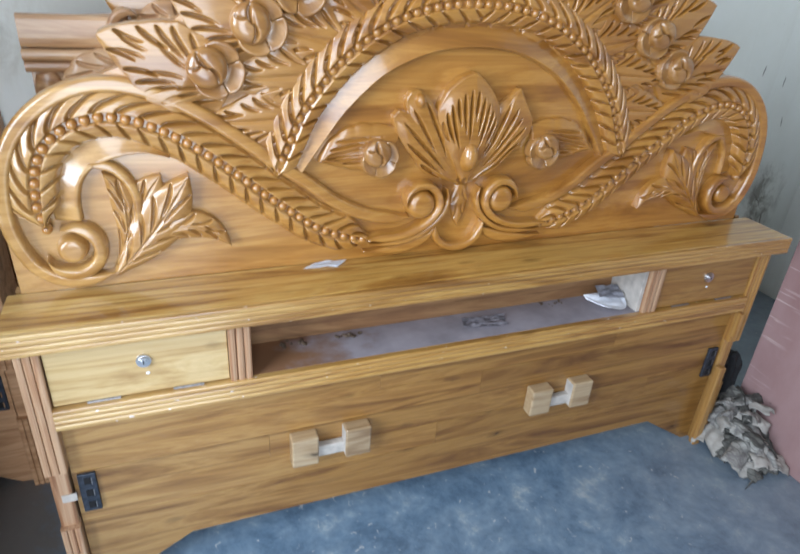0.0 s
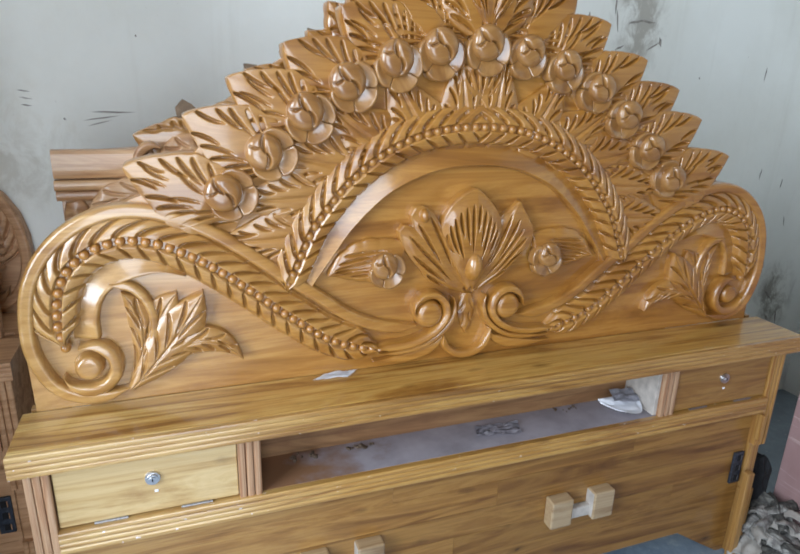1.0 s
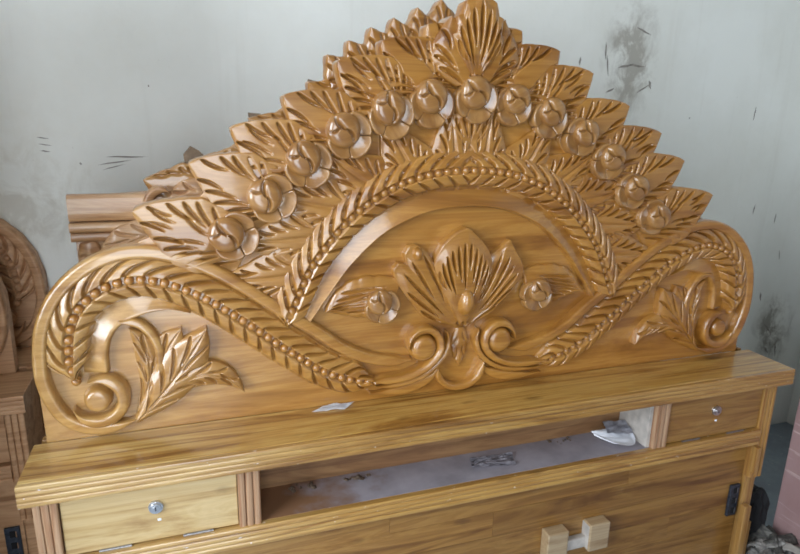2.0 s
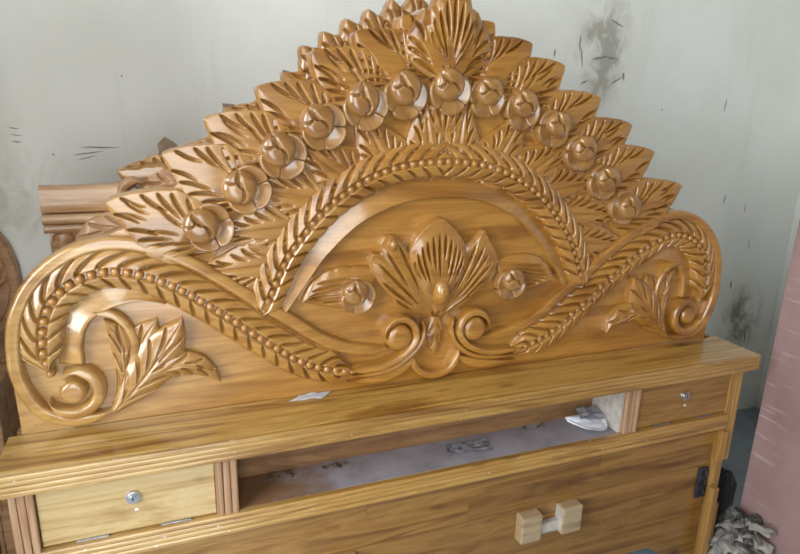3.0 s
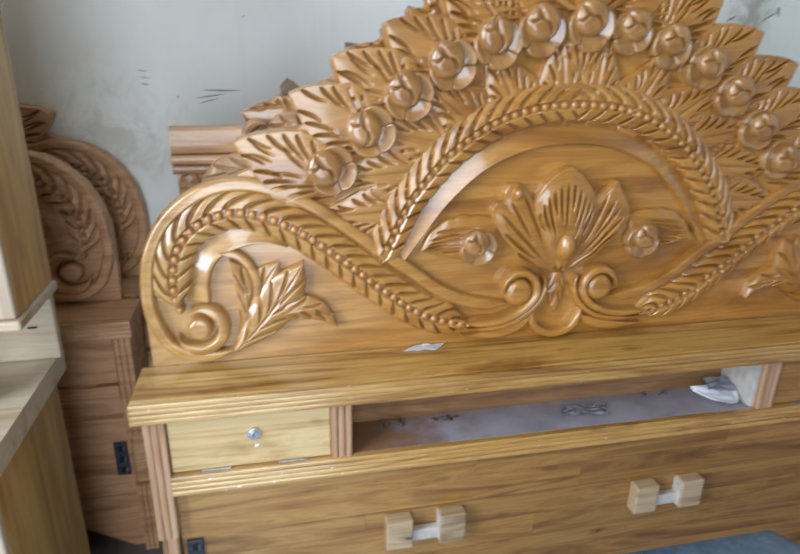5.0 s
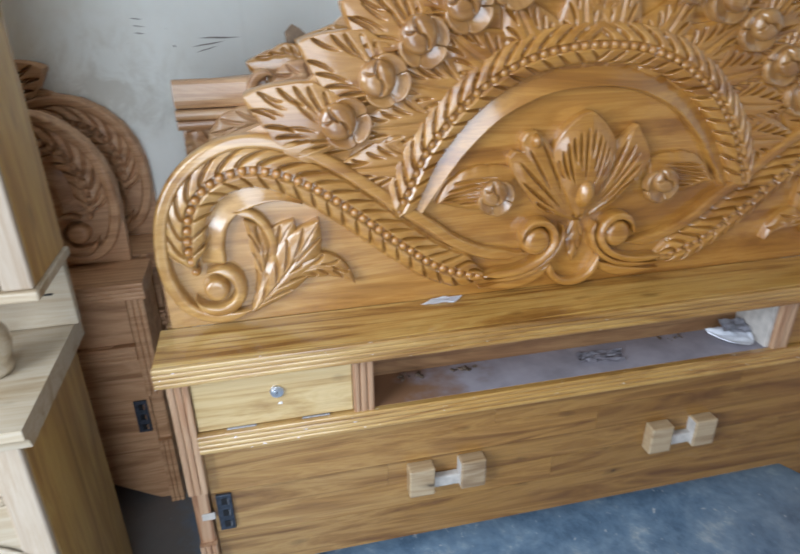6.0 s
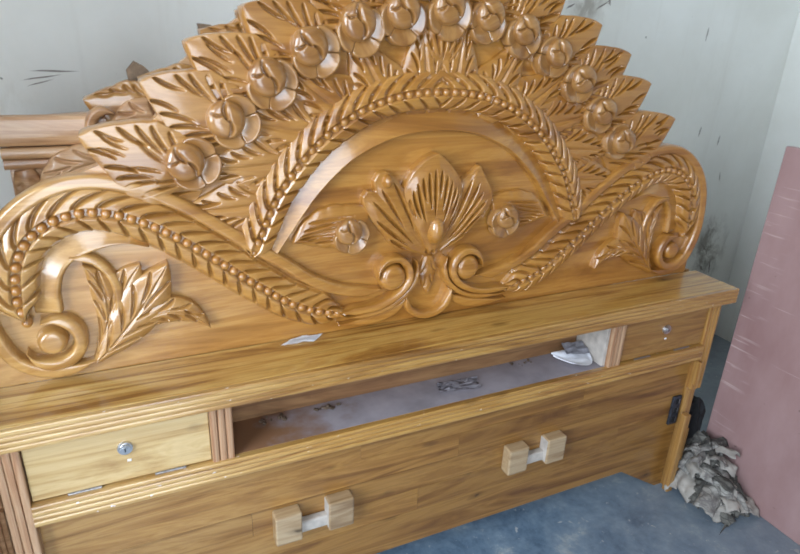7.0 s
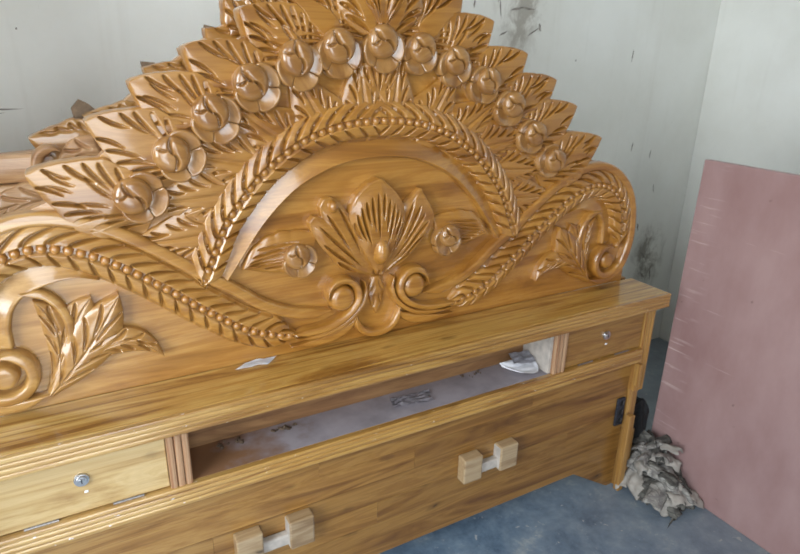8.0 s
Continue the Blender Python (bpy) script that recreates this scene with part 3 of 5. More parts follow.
ARCH_RIM = ARCH_RIM + [(-x, z) for x, z in ARCH_RIM[-2::-1]]
LEAF_TIPS = [(-0.690, 1.180), (-0.585, 1.267), (-0.505, 1.333), (-0.404, 1.394), (-0.296, 1.463), (-0.205, 1.506), (-0.108, 1.542)]
ROSES = [(-0.524, 1.130), (-0.447, 1.203), (-0.368, 1.277), (-0.287, 1.332), (-0.192, 1.377), (-0.100, 1.402), (0, 1.413)]


def board_outline():
    left = [(-0.886, 0.72), (-0.888, 0.86), (-0.886, 0.922), (-0.872, 0.98), (-0.844, 1.031), (-0.802, 1.073), (-0.754, 1.1), (-0.70, 1.112), (-0.64, 1.135), (-0.59, 1.18),
            (-0.52, 1.25), (-0.44, 1.315), (-0.35, 1.38), (-0.25, 1.435), (-0.15, 1.475), (-0.06, 1.50)]
    return [(x + XH, z) for x, z in left + [(-x, z) for x, z in left[::-1]]]


def beads(points, parent, spacing, radius, start=0.0, stop=0.0):
    path, s = spline(points, 600)
    m = bpy.data.meshes.get("bead") or None
    if m is None:
        m = dome("bead", -XH, 0, radius, 0.0, radius * 1.15)
        m.transform(Matrix.Translation((0, -YB, 0)))
        m.materials.append(M_CARVED)
    n = int((s[-1] - start - stop) / spacing)
    for k in range(n + 1):
        d = start + (s[-1] - start - stop) * k / n
        x, z = np.interp(d, s, path[:, 0]), np.interp(d, s, path[:, 1])
        b = put("bead", m, None, parent)
        b.location = (x + XH, YB - 0.0175, z)


def carve(bed):
    """All the carving of the headboard, both halves alike."""
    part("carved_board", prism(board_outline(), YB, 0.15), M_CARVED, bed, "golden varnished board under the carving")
    for flip in (False, True):
        m = mirror if flip else (lambda p: list(p))
        one = lambda p: m([p])[0]
        sgn = -1 if flip else 1

        def h_of(fn):
            return (lambda S, W, L: fn(S, -W, L)) if flip else fn
        lo, hi = (-0.047, 0.041) if flip else (-0.041, 0.047)
        band = put("scroll_band", ribbon("scroll_band", m(S_BEADS), lo, hi, h_of(band_height), 0.0016, 46, (0.05, 0.075)), M_CARVED, bed)
        beads(m(S_BEADS), band, 0.0215, 0.0092, 0.0, 0.030)
        put("scroll_rim", ribbon("scroll_rim", m(RIM), -0.0135, 0.0135, rim_height(0.025, 0.0138), 0.006, 18, (0.06, 0.05)), M_CARVED, bed)
        # volute that the beaded band runs into, by the middle
        tail = [(-0.225, 0.781), (-0.20, 0.777), (-0.155, 0.777), (-0.115, 0.786), (-0.080, 0.805), (-0.058, 0.835), (-0.061, 0.866), (-0.083, 0.886), (-0.112, 0.885), (-0.132, 0.867), (-0.137, 0.845)]
        put("volute_rim", ribbon("volute_rim", m(tail), -0.0095, 0.0095, rim_height(0.034, 0.0097), 0.004, 14, (0.04, 0.05)), M_CARVED, bed)
        inner = [(-0.215, 0.764), (-0.18, 0.760), (-0.12, 0.767), (-0.078, 0.786), (-0.047, 0.817), (-0.036, 0.850), (-0.040, 0.878)]
        put("volute_rim", ribbon("volute_rim", m(inner), -0.0068, 0.0068, rim_height(0.027, 0.007), 0.004, 12, (0.06, 0.04)), M_CARVED, bed)
        outer = [(-0.225, 0.743), (-0.19, 0.740), (-0.14, 0.742), (-0.10, 0.751), (-0.070, 0.768), (-0.056, 0.792)]
        put("volute_rim", ribbon("volute_rim", m(outer), -0.0125, 0.0125, rim_height(0.017, 0.0127), 0.004, 14, (0.09, 0.06)), M_CARVED, bed)
        put("volute_ball", dome("volute_ball", sgn * -0.098, 0.844, 0.0345, 0.006, 0.034, 0.0, 1.0, 5.0), M_CARVED, bed)
        # lower roll of the scroll, with its ball, ring and hollow
        put("scroll_ball", dome("scroll_ball", sgn * -0.784, 0.808, 0.027, 0.006, 0.030, 0.0, 1.0, 6.0), M_CARVED, bed)
        ring = [(-0.783 + 0.046 * math.cos(a), 0.806 + 0.046 * math.sin(a)) for a in np.linspace(1.9, -2.9, 12)]
        put("scroll_ring", ribbon("scroll_ring", m(ring), -0.013, 0.013, rim_height(0.030, 0.0132), 0.005, 12, (0.05, 0.05)), M_CARVED, bed)
        hollow = [(-0.60, 0.972), (-0.65, 0.990), (-0.70, 0.990), (-0.742, 0.972), (-0.768, 0.940), (-0.779, 0.900), (-0.780, 0.862)]
        put("scroll_hollow", ribbon("scroll_hollow", m(hollow), -0.025, 0.022, (lambda S, W, L: cove_height(S, -W, L)) if not flip else (lambda S, W, L: cove_height(S, W, L)), 0.006, 14, (0.12, 0.0)), M_CARVED, bed)
        stem = [(-0.735, 0.966), (-0.695, 0.955), (-0.668, 0.915), (-0.664, 0.865), (-0.685, 0.81), (-0.715, 0.770)]
        put("leaf_stem", ribbon("leaf_stem", m(stem), -0.009, 0.009, rim_height(0.022, 0.0092), 0.006, 10, (0.03, 0.03)), M_CARVED, bed)
        # corner spray
        for base, ctrl, tip, wd, vn, high, ov in (((-0.712, 0.775), (-0.655, 0.872), (-0.716, 0.950), 0.044, 3, 0.022, 0.7), ((-0.690, 0.790), (-0.668, 0.880), (-0.620, 0.940), 0.068, 3, 0.020, 0.7),
                                                  ((-0.718, 0.752), (-0.630, 0.835), (-0.572, 0.938), 0.088, 4, 0.030, 0.80), ((-0.712, 0.750), (-0.585, 0.905), (-0.503, 0.788), 0.052, 5, 0.027, 0.7)):
            put("spray_leaf", leaf_mesh("spray_leaf", one(base), one(ctrl), one(tip), wd, vn, 0.008, high, 0.060, ov, 0.011, 0.006, 0.10, 0.58, cut=0.0040, serr=0.0, rib=0.005, second=False, grain=0.0014), M_LEAF, bed)
        # fan of outer leaves: nearly level at the sides, upright towards the crown
        for k, tip in enumerate(LEAF_TIPS):
            a = radians((153, 151, 149, 147, 145, 141, 132)[k])
            length = (0.225, 0.21, 0.20, 0.19, 0.18, 0.17, 0.16)[k]
            base = (tip[0] - length * math.cos(a), tip[1] - length * math.sin(a))
            ctrl = (tip[0] - 0.5 * length * math.cos(a + 0.10), tip[1] - 0.5 * length * math.sin(a + 0.10))
            put("outer_leaf", leaf_mesh("outer_leaf", one(base), one(ctrl), one(tip), 0.140, 6, 0.007 + 0.0014 * (6 - k), 0.019 + 0.0014 * (6 - k), 0.056, 0.56, 0.017, 0.03, 0.45, 0.4, 0.46, power=0.78, cut=0.0035, edge=0.90, serr=0.02, second=k % 2 == 0, sink=0.35, grain=0.0018, seed=k, round_off=0.22), M_LEAF, bed)
        # inner leaves between roses and arch
        for k in range(6):
            fr = (k + 0.3) / 6
            th = math.pi - fr * math.pi / 2 - 0.10
            cx, cz = 0.445 * math.cos(th), 0.985 + 0.315 * math.sin(th)
            aa = math.pi / 2 + min((th - math.pi / 2) * 1.6, 1.62)
            ln = 0.205
            base = (cx - 0.5 * ln * math.cos(aa), cz - 0.5 * ln * math.sin(aa))
            tip = (cx + 0.5 * ln * math.cos(aa), cz + 0.5 * ln * math.sin(aa))
            ctrl = ((base[0] + tip[0]) / 2, (base[1] + tip[1]) / 2 - 0.016)
            put("inner_leaf", leaf_mesh("inner_leaf", one(base), one(ctrl), one(tip), 0.136, 6, 0.006, 0.020, 0.040, 0.50, 0.015, 0.006, 0.5, 0.4, 0.62, cut=0.0033, edge=0.82, rib=0.005, serr=0.02, second=False, sink=0.25, grain=0.0018, seed=k + 9, round_off=0.5), M_LEAF, bed)
        # palmette side leaves
        lobes = ((116, 0.215), (118, 0.237), (121, 0.229), (126, 0.220), (132, 0.213), (137, 0.206), (142, 0.188), (147, 0.127), (156, 0.085)) if flip else (
            (115, 0.175), (117, 0.216), (120, 0.240), (124, 0.247), (128, 0.240), (131, 0.217), (134, 0.234), (138, 0.233), (141, 0.218), (145, 0.188), (150, 0.145), (160, 0.100))
        put("palmette_leaf", fan_patch("palmette_leaf", (0, 0.880), [(180 - d, q) if flip else (d, q) for d, q in ((104, 0.15), *lobes)], 7 if flip else 6, 0.008, 0.028, 0.88, cut=0.0040, deep=0.014, begin=0.24, reach=0.90, sway=1.1), M_LEAF, bed)
        put("palmette_leaf", leaf_mesh("palmette_leaf", one((-0.165, 0.968)), one((-0.25, 0.988)), one((-0.326, 0.949)), 0.094, 5, 0.006, 0.022, 0.03, 0.4, 0.013, 0.006, 0.9, cut=0.0034, flutes=7, grain=0.0018), M_LEAF, bed)
    arch = put("arch_band", ribbon("arch_band", ARCH, -0.036, 0.042, lambda S, W, L: band_height(np.where(S < L / 2, S, L - S), W, L), 0.0016, 44, (0.02, 0.02)), M_CARVED, bed)
    beads(ARCH, arch, 0.0215, 0.0082, 0.01, 0.01)
    put("arch_rim", ribbon("arch_rim", ARCH_RIM, -0.027, 0.019, lambda S, W, L: 0.002 + 0.43 * (0.019 - W) * (1 - smooth_step(-W, 0.0235, 0.0265)), 0.006, 34), M_CARVED, bed)
    # palmette middle: fan leaf, bud, stem and foot
    put("fan_leaf", fan_patch("fan_leaf", (0, 0.878), ((62, 0.125), (66, 0.163), (72, 0.188), (80, 0.212), (86, 0.230), (91, 0.245), (97, 0.237), (106, 0.218), (112, 0.198), (117, 0.176), (120, 0.135)), 12, 0.016, 0.041, 0.90, cut=0.0037, deep=0.020, begin=0.42, reach=0.88), M_LEAF, bed)
    put("fan_bud", dome("fan_bud", 0, 0.950, 0.024, 0.01, 0.052, 0.0, 1.6), M_CARVED, bed)
    put("leaf_curl", dome("leaf_curl", -0.120, 1.068, 0.0135, 0.012, 0.038, 0.0, 1.3), M_LEAF, bed)
    put("fan_stem", leaf_mesh("fan_stem", (0, 0.880), (0, 0.835), (0, 0.782), 0.040, 2, 0.003, 0.012, 0.03, 0.5, 0.005, 0.006, 0.5, cut=0.0030, serr=0.0, second=False), M_LEAF, bed)
    foot = [(-0.060, 0.792), (-0.050, 0.757), (-0.020, 0.735), (0.020, 0.735), (0.050, 0.757), (0.060, 0.792)]
    put("fan_foot", ribbon("fan_foot", foot, -0.009, 0.009, rim_height(0.024, 0.0092), 0.005, 10, (0.03, 0.03)), M_CARVED, bed)
    # crown leaves
    for dx, ang, ln in ((-0.052, 104, 0.13), (0.052, 76, 0.13)):
        a = radians(ang)
        put("crown_leaf", leaf_mesh("crown_leaf", (dx * 0.4, 1.43), (dx * 0.8, 1.43 + ln * 0.5), (dx + 0.3 * ln * math.cos(a), 1.43 + ln), 0.120, 4, 0.012, 0.032, 0.050, 0.60, 0.015, 0.03, 0.35, 0.5, cut=0.0044, serr=0.06, second=False, grain=0.0016), M_LEAF, bed)
    crown = ((52, 0.085), (58, 0.110), (63, 0.108), (68, 0.138), (73, 0.138), (78, 0.160), (84, 0.166), (90, 0.182))
    put("crown_leaf", fan_patch("crown_leaf", (0, 1.432), (*crown, *((180 - d, q) for d, q in crown[-2::-1])), 9, 0.022, 0.046, 0.9, cut=0.0044, deep=0.016, begin=0.22, reach=0.88), M_LEAF, bed)
    put("crown_leaf", fan_patch("crown_leaf", (0, 1.285), ((38, 0.07), (55, 0.085), (72, 0.095), (90, 0.105), (108, 0.095), (125, 0.085), (142, 0.07)), 7, 0.008, 0.022, 0.9, cut=0.0042, deep=0.014, begin=0.25, reach=0.95), M_LEAF, bed)
    # roses: a flat curled bud over a ring of cupped petals that shows on the side of the arch
    bud = dome("bud", -XH, 0.0, 0.0360, 0.022, 0.037, 0.016, 1.0, 3.6)
    petals = [petal_mesh(a, b) for a, b in ((-132, -50), (-47, 38), (41, 128))]
    disc = dome("rose", -XH, 0, 0.036, 0.0, 0.018)
    for me in (bud, disc, *petals):
        me.transform(Matrix.Translation((0, -YB, 0)))
        me.materials.append(M_ROSE)
    places = ROSES + [(-x, z) for x, z in ROSES[:-1]]
    for k, (x, z) in enumerate(places + [(-0.205, 0.964), (0.198, 0.962)]):
        rose = put("rose", disc, None, bed)
        size = (0.97 if x < 0.05 else 0.88) if k < 13 else 0.80
        rose.matrix_basis = Matrix.LocRotScale((x + XH, YB - 0.009, z), None, (size, size, size))
        facing = math.atan2(0.98 - z, -x) if k < 13 else math.atan2(-0.3, -x)
        b = put("bud", bud, None, rose)
        b.rotation_euler = (0, (-0.35, 0.2, -0.1)[k % 3] - 0.35 * x, 0)
        for me in petals:
            put("petal", me, None, rose).rotation_euler = (0, -(facing + 0.25 * math.sin(2.4 * k)), 0)


def hook_plate(bed, x):
    plate = part("hook_plate", box(x - 0.017, x + 0.017, 0.012, 0.0198, 0.248, 0.350, 0.0015), M_IRON, bed, "flat dark iron bed-rail hook plate")
    for z in (0.266, 0.299, 0.332):
        # black blocks on the plate stand in for the dark inside its slots
        part("slot", box(x - 0.006, x + 0.007, 0.0108, 0.0135, z - 0.009, z + 0.009, 0.001), M_DARK, plate)
        part("slot_edge", box(x + 0.0075, x + 0.0095, 0.0105, 0.0135, z - 0.009, z + 0.007, 0.0005), M_HINGE, plate)
    side = -1 if x < 0 else 1
    if side < 0:
        part("saw_cut", box(x + side * 0.036 - 0.014, x + side * 0.036 + 0.014, 0.004, 0.0075, 0.293, 0.312, 0.001), M_PAPER2, bed, "pale fresh saw cut")


def fluted_post(bed, x0, x1, z0, z1, flutes=3):
    """An upright whose face carries rounded reeds."""
    n = flutes * 12
    pts = [(x1, 0.13), (x0, 0.13)]
    for k in range(n + 1):
        f = k / n
        pts.append((x0 + (x1 - x0) * f, -0.006 + 0.006 * (1 - abs(math.sin(math.pi * f * flutes)) ** 0.22)))
    bm = bmesh.new()
    a = [bm.verts.new((x, y, z0)) for x, y in pts]
    b = [bm.verts.new((x, y, z1)) for x, y in pts]
    bm.faces.new(a)
    bm.faces.new(b[::-1])
    for k in range(len(pts)):
        j = (k + 1) % len(pts)
        bm.faces.new((a[k], b[k], b[j], a[j]))
    return part("post", bm, M_POST_GOLD if x0 > 0.6 else M_POST, bed, "reeded golden upright" if x0 > 0.6 else "reeded reddish upright")


def handle(bed, x):
    """Two square blocks joined by a low bridge with a hollow worn between them."""
    h = part("pull_handle", box(x - 0.036, x + 0.036, 0.0, 0.0205, 0.272, 0.303, 0.004), M_PAPER2, bed, "pale wooden block handle with a dusty bridge")
    for dx in (-0.063, 0.063):
        bm = box(x + dx - 0.031, x + dx + 0.031, -0.014, 0.0205, 0.266, 0.346, 0.004)
        part("block", bm, M_BLOCK, h)
        # pale plates: daylight on the blocks' inner faces put into colour
        part("dusty_inner_face", box(x + dx - 0.0315 if dx > 0 else x + dx + 0.0295, x + dx - 0.0295 if dx > 0 else x + dx + 0.0315, -0.009, 0.0205, 0.272, 0.341, 0.0005), M_PAPER2, h)


def flap(bed, x0, x1, mirrored):
    d = part("drawer_front", box(x0, x1, 0.002, 0.02, 0.537, 0.662, 0.002), M_FLAP_DIM if mirrored else M_DRAWER, bed, "golden-brown flap front, darkened for the dimmer right end, with a steel lock" if mirrored else "yellow flap front with a steel lock")
    xl = x1 - (x1 - x0) * 0.485 if not mirrored else x0 + (x1 - x0) * 0.5
    bm = bmesh.new()
    for r, d0, d1 in ((0.0145, 0.003, -0.003), (0.0105, -0.003, -0.006), (0.006, -0.006, -0.0075)):
        bmesh.ops.create_cone(bm, cap_ends=True, segments=24, radius1=r, radius2=r * 0.92, depth=abs(d1 - d0), matrix=Matrix.Translation((xl, (d0 + d1) / 2, 0.612)) @ Matrix.Rotation(radians(90), 4, "X"))
    part("lock", bm, M_STEEL, d, "round steel cam lock")
    # black sliver on the lock for the dark of its keyhole
    part("keyhole", box(xl - 0.001, xl + 0.001, -0.0082, -0.007, 0.608, 0.616, 0), M_DARK, d)
    part("chip", box(xl + 0.001, xl + 0.008, 0.0005, 0.004, 0.579, 0.584, 0.001), M_PAPER, d)
    for f in (0.27, 0.75):
        xc = x0 + (x1 - x0) * f
        bm = bmesh.new()
        bmesh.ops.create_cone(bm, cap_ends=True, segments=10, radius1=0.0026, radius2=0.0026, depth=0.058, matrix=Matrix.Translation((xc, 0.0005, 0.536)) @ Matrix.Rotation(radians(90), 4, "Y"))
        part("hinge", bm, M_HINGE, d, "small steel butt hinge")


def bedhead():
    """The bed's head: a shallow cabinet with two flaps, an open shelf, a front board on feet, and the carved board above it."""
    bed = thing("bed_headboard", (0, 0, 0), "golden varnished carved wooden bed headboard with shelf cabinet", "bed headboard", "carved bed headboards")
    # lid with three reeds along its front edge
    prof = reeds(-0.036, -0.025, 0.676, 0.720, 4, 0.0035)
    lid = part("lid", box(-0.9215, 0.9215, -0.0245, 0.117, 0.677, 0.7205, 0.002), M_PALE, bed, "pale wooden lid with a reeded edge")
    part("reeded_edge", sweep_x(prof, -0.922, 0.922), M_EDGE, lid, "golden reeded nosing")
    for x0, x1 in ((-0.91, -0.868), (0.868, 0.91)):
        fluted_post(bed, x0, x1, 0.378, 0.676)
        fluted_post(bed, x0 + 0.002, x1 - 0.002, 0.0, 0.225)
        part("notch_block", box(x0 + 0.003, x1 - 0.004, 0.006, 0.13, 0.222, 0.38, 0.006), M_POST_GOLD if x0 > 0 else M_POST, bed, "plain notched block of the upright")
    for x0, x1 in ((-0.545, -0.500), (0.500, 0.545)):
        fluted_post(bed, x0, x1, 0.531, 0.676)
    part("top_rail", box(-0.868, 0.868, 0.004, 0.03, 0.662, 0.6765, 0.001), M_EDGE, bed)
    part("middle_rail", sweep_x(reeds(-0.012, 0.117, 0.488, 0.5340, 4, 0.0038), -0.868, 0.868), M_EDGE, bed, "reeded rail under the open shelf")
    part("shelf_floor", box(-0.50, 0.50, 0.004, 0.117, 0.5317, 0.5345, 0), M_DUST, bed, "shelf floor under grey dust")
    part("shelf_back", box(-0.868, 0.868, 0.1175, 0.13, 0.49, 0.676, 0), M_BACK, bed, "dark brown back of the open shelf")
    # added lining: daylight on the right post's inner face put into its colour
    part("shelf_end", box(0.488, 0.4995, 0.006, 0.117, 0.5346, 0.676, 0.001), M_PAPER2, bed, "added lining whitened for the lit end of the shelf")
    for x in (-0.91, 0.895):
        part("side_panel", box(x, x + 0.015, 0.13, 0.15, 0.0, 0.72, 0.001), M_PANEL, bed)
    # front board of three planks, its foot cut to an arch with sloped shoulders
    z_cut, zs = 0.108, (0.488, 0.422, 0.352, 0.284, 0.215)
    for k, joints in enumerate(((-0.868, -0.21, 0.46, 0.868), (-0.868, 0.06, 0.868), (-0.868, -0.47, 0.36, 0.868), (-0.868, -0.05, 0.62, 0.868))):
        for j, (xa, xb) in enumerate(zip(joints, joints[1:])):
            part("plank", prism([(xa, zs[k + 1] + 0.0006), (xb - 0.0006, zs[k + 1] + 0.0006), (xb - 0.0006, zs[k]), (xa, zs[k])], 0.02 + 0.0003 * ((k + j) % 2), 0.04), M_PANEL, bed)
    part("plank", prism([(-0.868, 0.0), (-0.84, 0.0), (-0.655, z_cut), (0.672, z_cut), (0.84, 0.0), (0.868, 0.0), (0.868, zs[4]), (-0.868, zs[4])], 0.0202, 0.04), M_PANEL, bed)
    flap(bed, -0.866, -0.546, False)
    flap(bed, 0.546, 0.866, True)
    handle(bed, -0.332)
    handle(bed, 0.296)
    hook_plate(bed, -0.842)
    hook_plate(bed, 0.842)
    # thin batten proud of the right upright, broken at the hook
    part("batten", box(0.861, 0.874, -0.020, -0.002, 0.402, 0.481, 0.002), M_POST_GOLD, bed, "thin golden batten along the upright")
    part("batten", box(0.852, 0.876, -0.022, 0.0, 0.0, 0.295, 0.003), M_POST_GOLD, bed)
    carve(bed)
    return bed


# ---------- the room ----------
def room():
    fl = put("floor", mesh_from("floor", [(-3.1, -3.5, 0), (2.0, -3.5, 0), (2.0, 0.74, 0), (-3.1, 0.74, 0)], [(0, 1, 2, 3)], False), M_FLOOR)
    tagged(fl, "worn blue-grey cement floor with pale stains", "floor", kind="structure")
    w = part("wall_back", box(-3.2, 2.2, 0.74, 0.94, -0.1, 3.0, 0), M_WALL, None)
    tagged(w, "stained off-white plaster wall behind the headboards", "wall", kind="structure")
    w = part("wall_right", box(2.0, 2.2, -3.7, 0.739, -0.1, 3.0, 0), M_WALL, None)
    tagged(w, "off-white plaster side wall", "wall", kind="structure")
    # unseen left and front walls and ceiling, greyed to hold down bounced light
    bm = box(-3.05, -2.85, -0.8, 0.739, -0.1, 3.0, 0)
    box(-3.05, -2.85, -3.7, -2.3, -0.1, 3.0, 0, bm)
    box(-3.05, -2.85, -2.3, -0.8, 2.85, 3.0, 0, bm)
    tagged(part("wall_left", bm, M_DULL, None), "unseen assumed grey side wall with a doorway", "wall", kind="structure")
    bm = box(-2.85, -1.58, -2.8, -2.6, -0.1, 3.0, 0)
    box(-0.32, 2.0, -2.8, -2.6, -0.1, 3.0, 0, bm)
    box(-1.58, -0.32, -2.8, -2.6, 2.85, 3.0, 0, bm)
    tagged(part("wall_front", bm, M_DULL, None), "unseen assumed grey front wall with a doorway", "wall", kind="structure")
    tagged(part("ceiling", box(-3.2, 2.2, -3.7, 0.94, 3.0, 3.1, 0), M_CEIL, None), "unseen assumed dull grey ceiling", "ceiling", kind="structure")



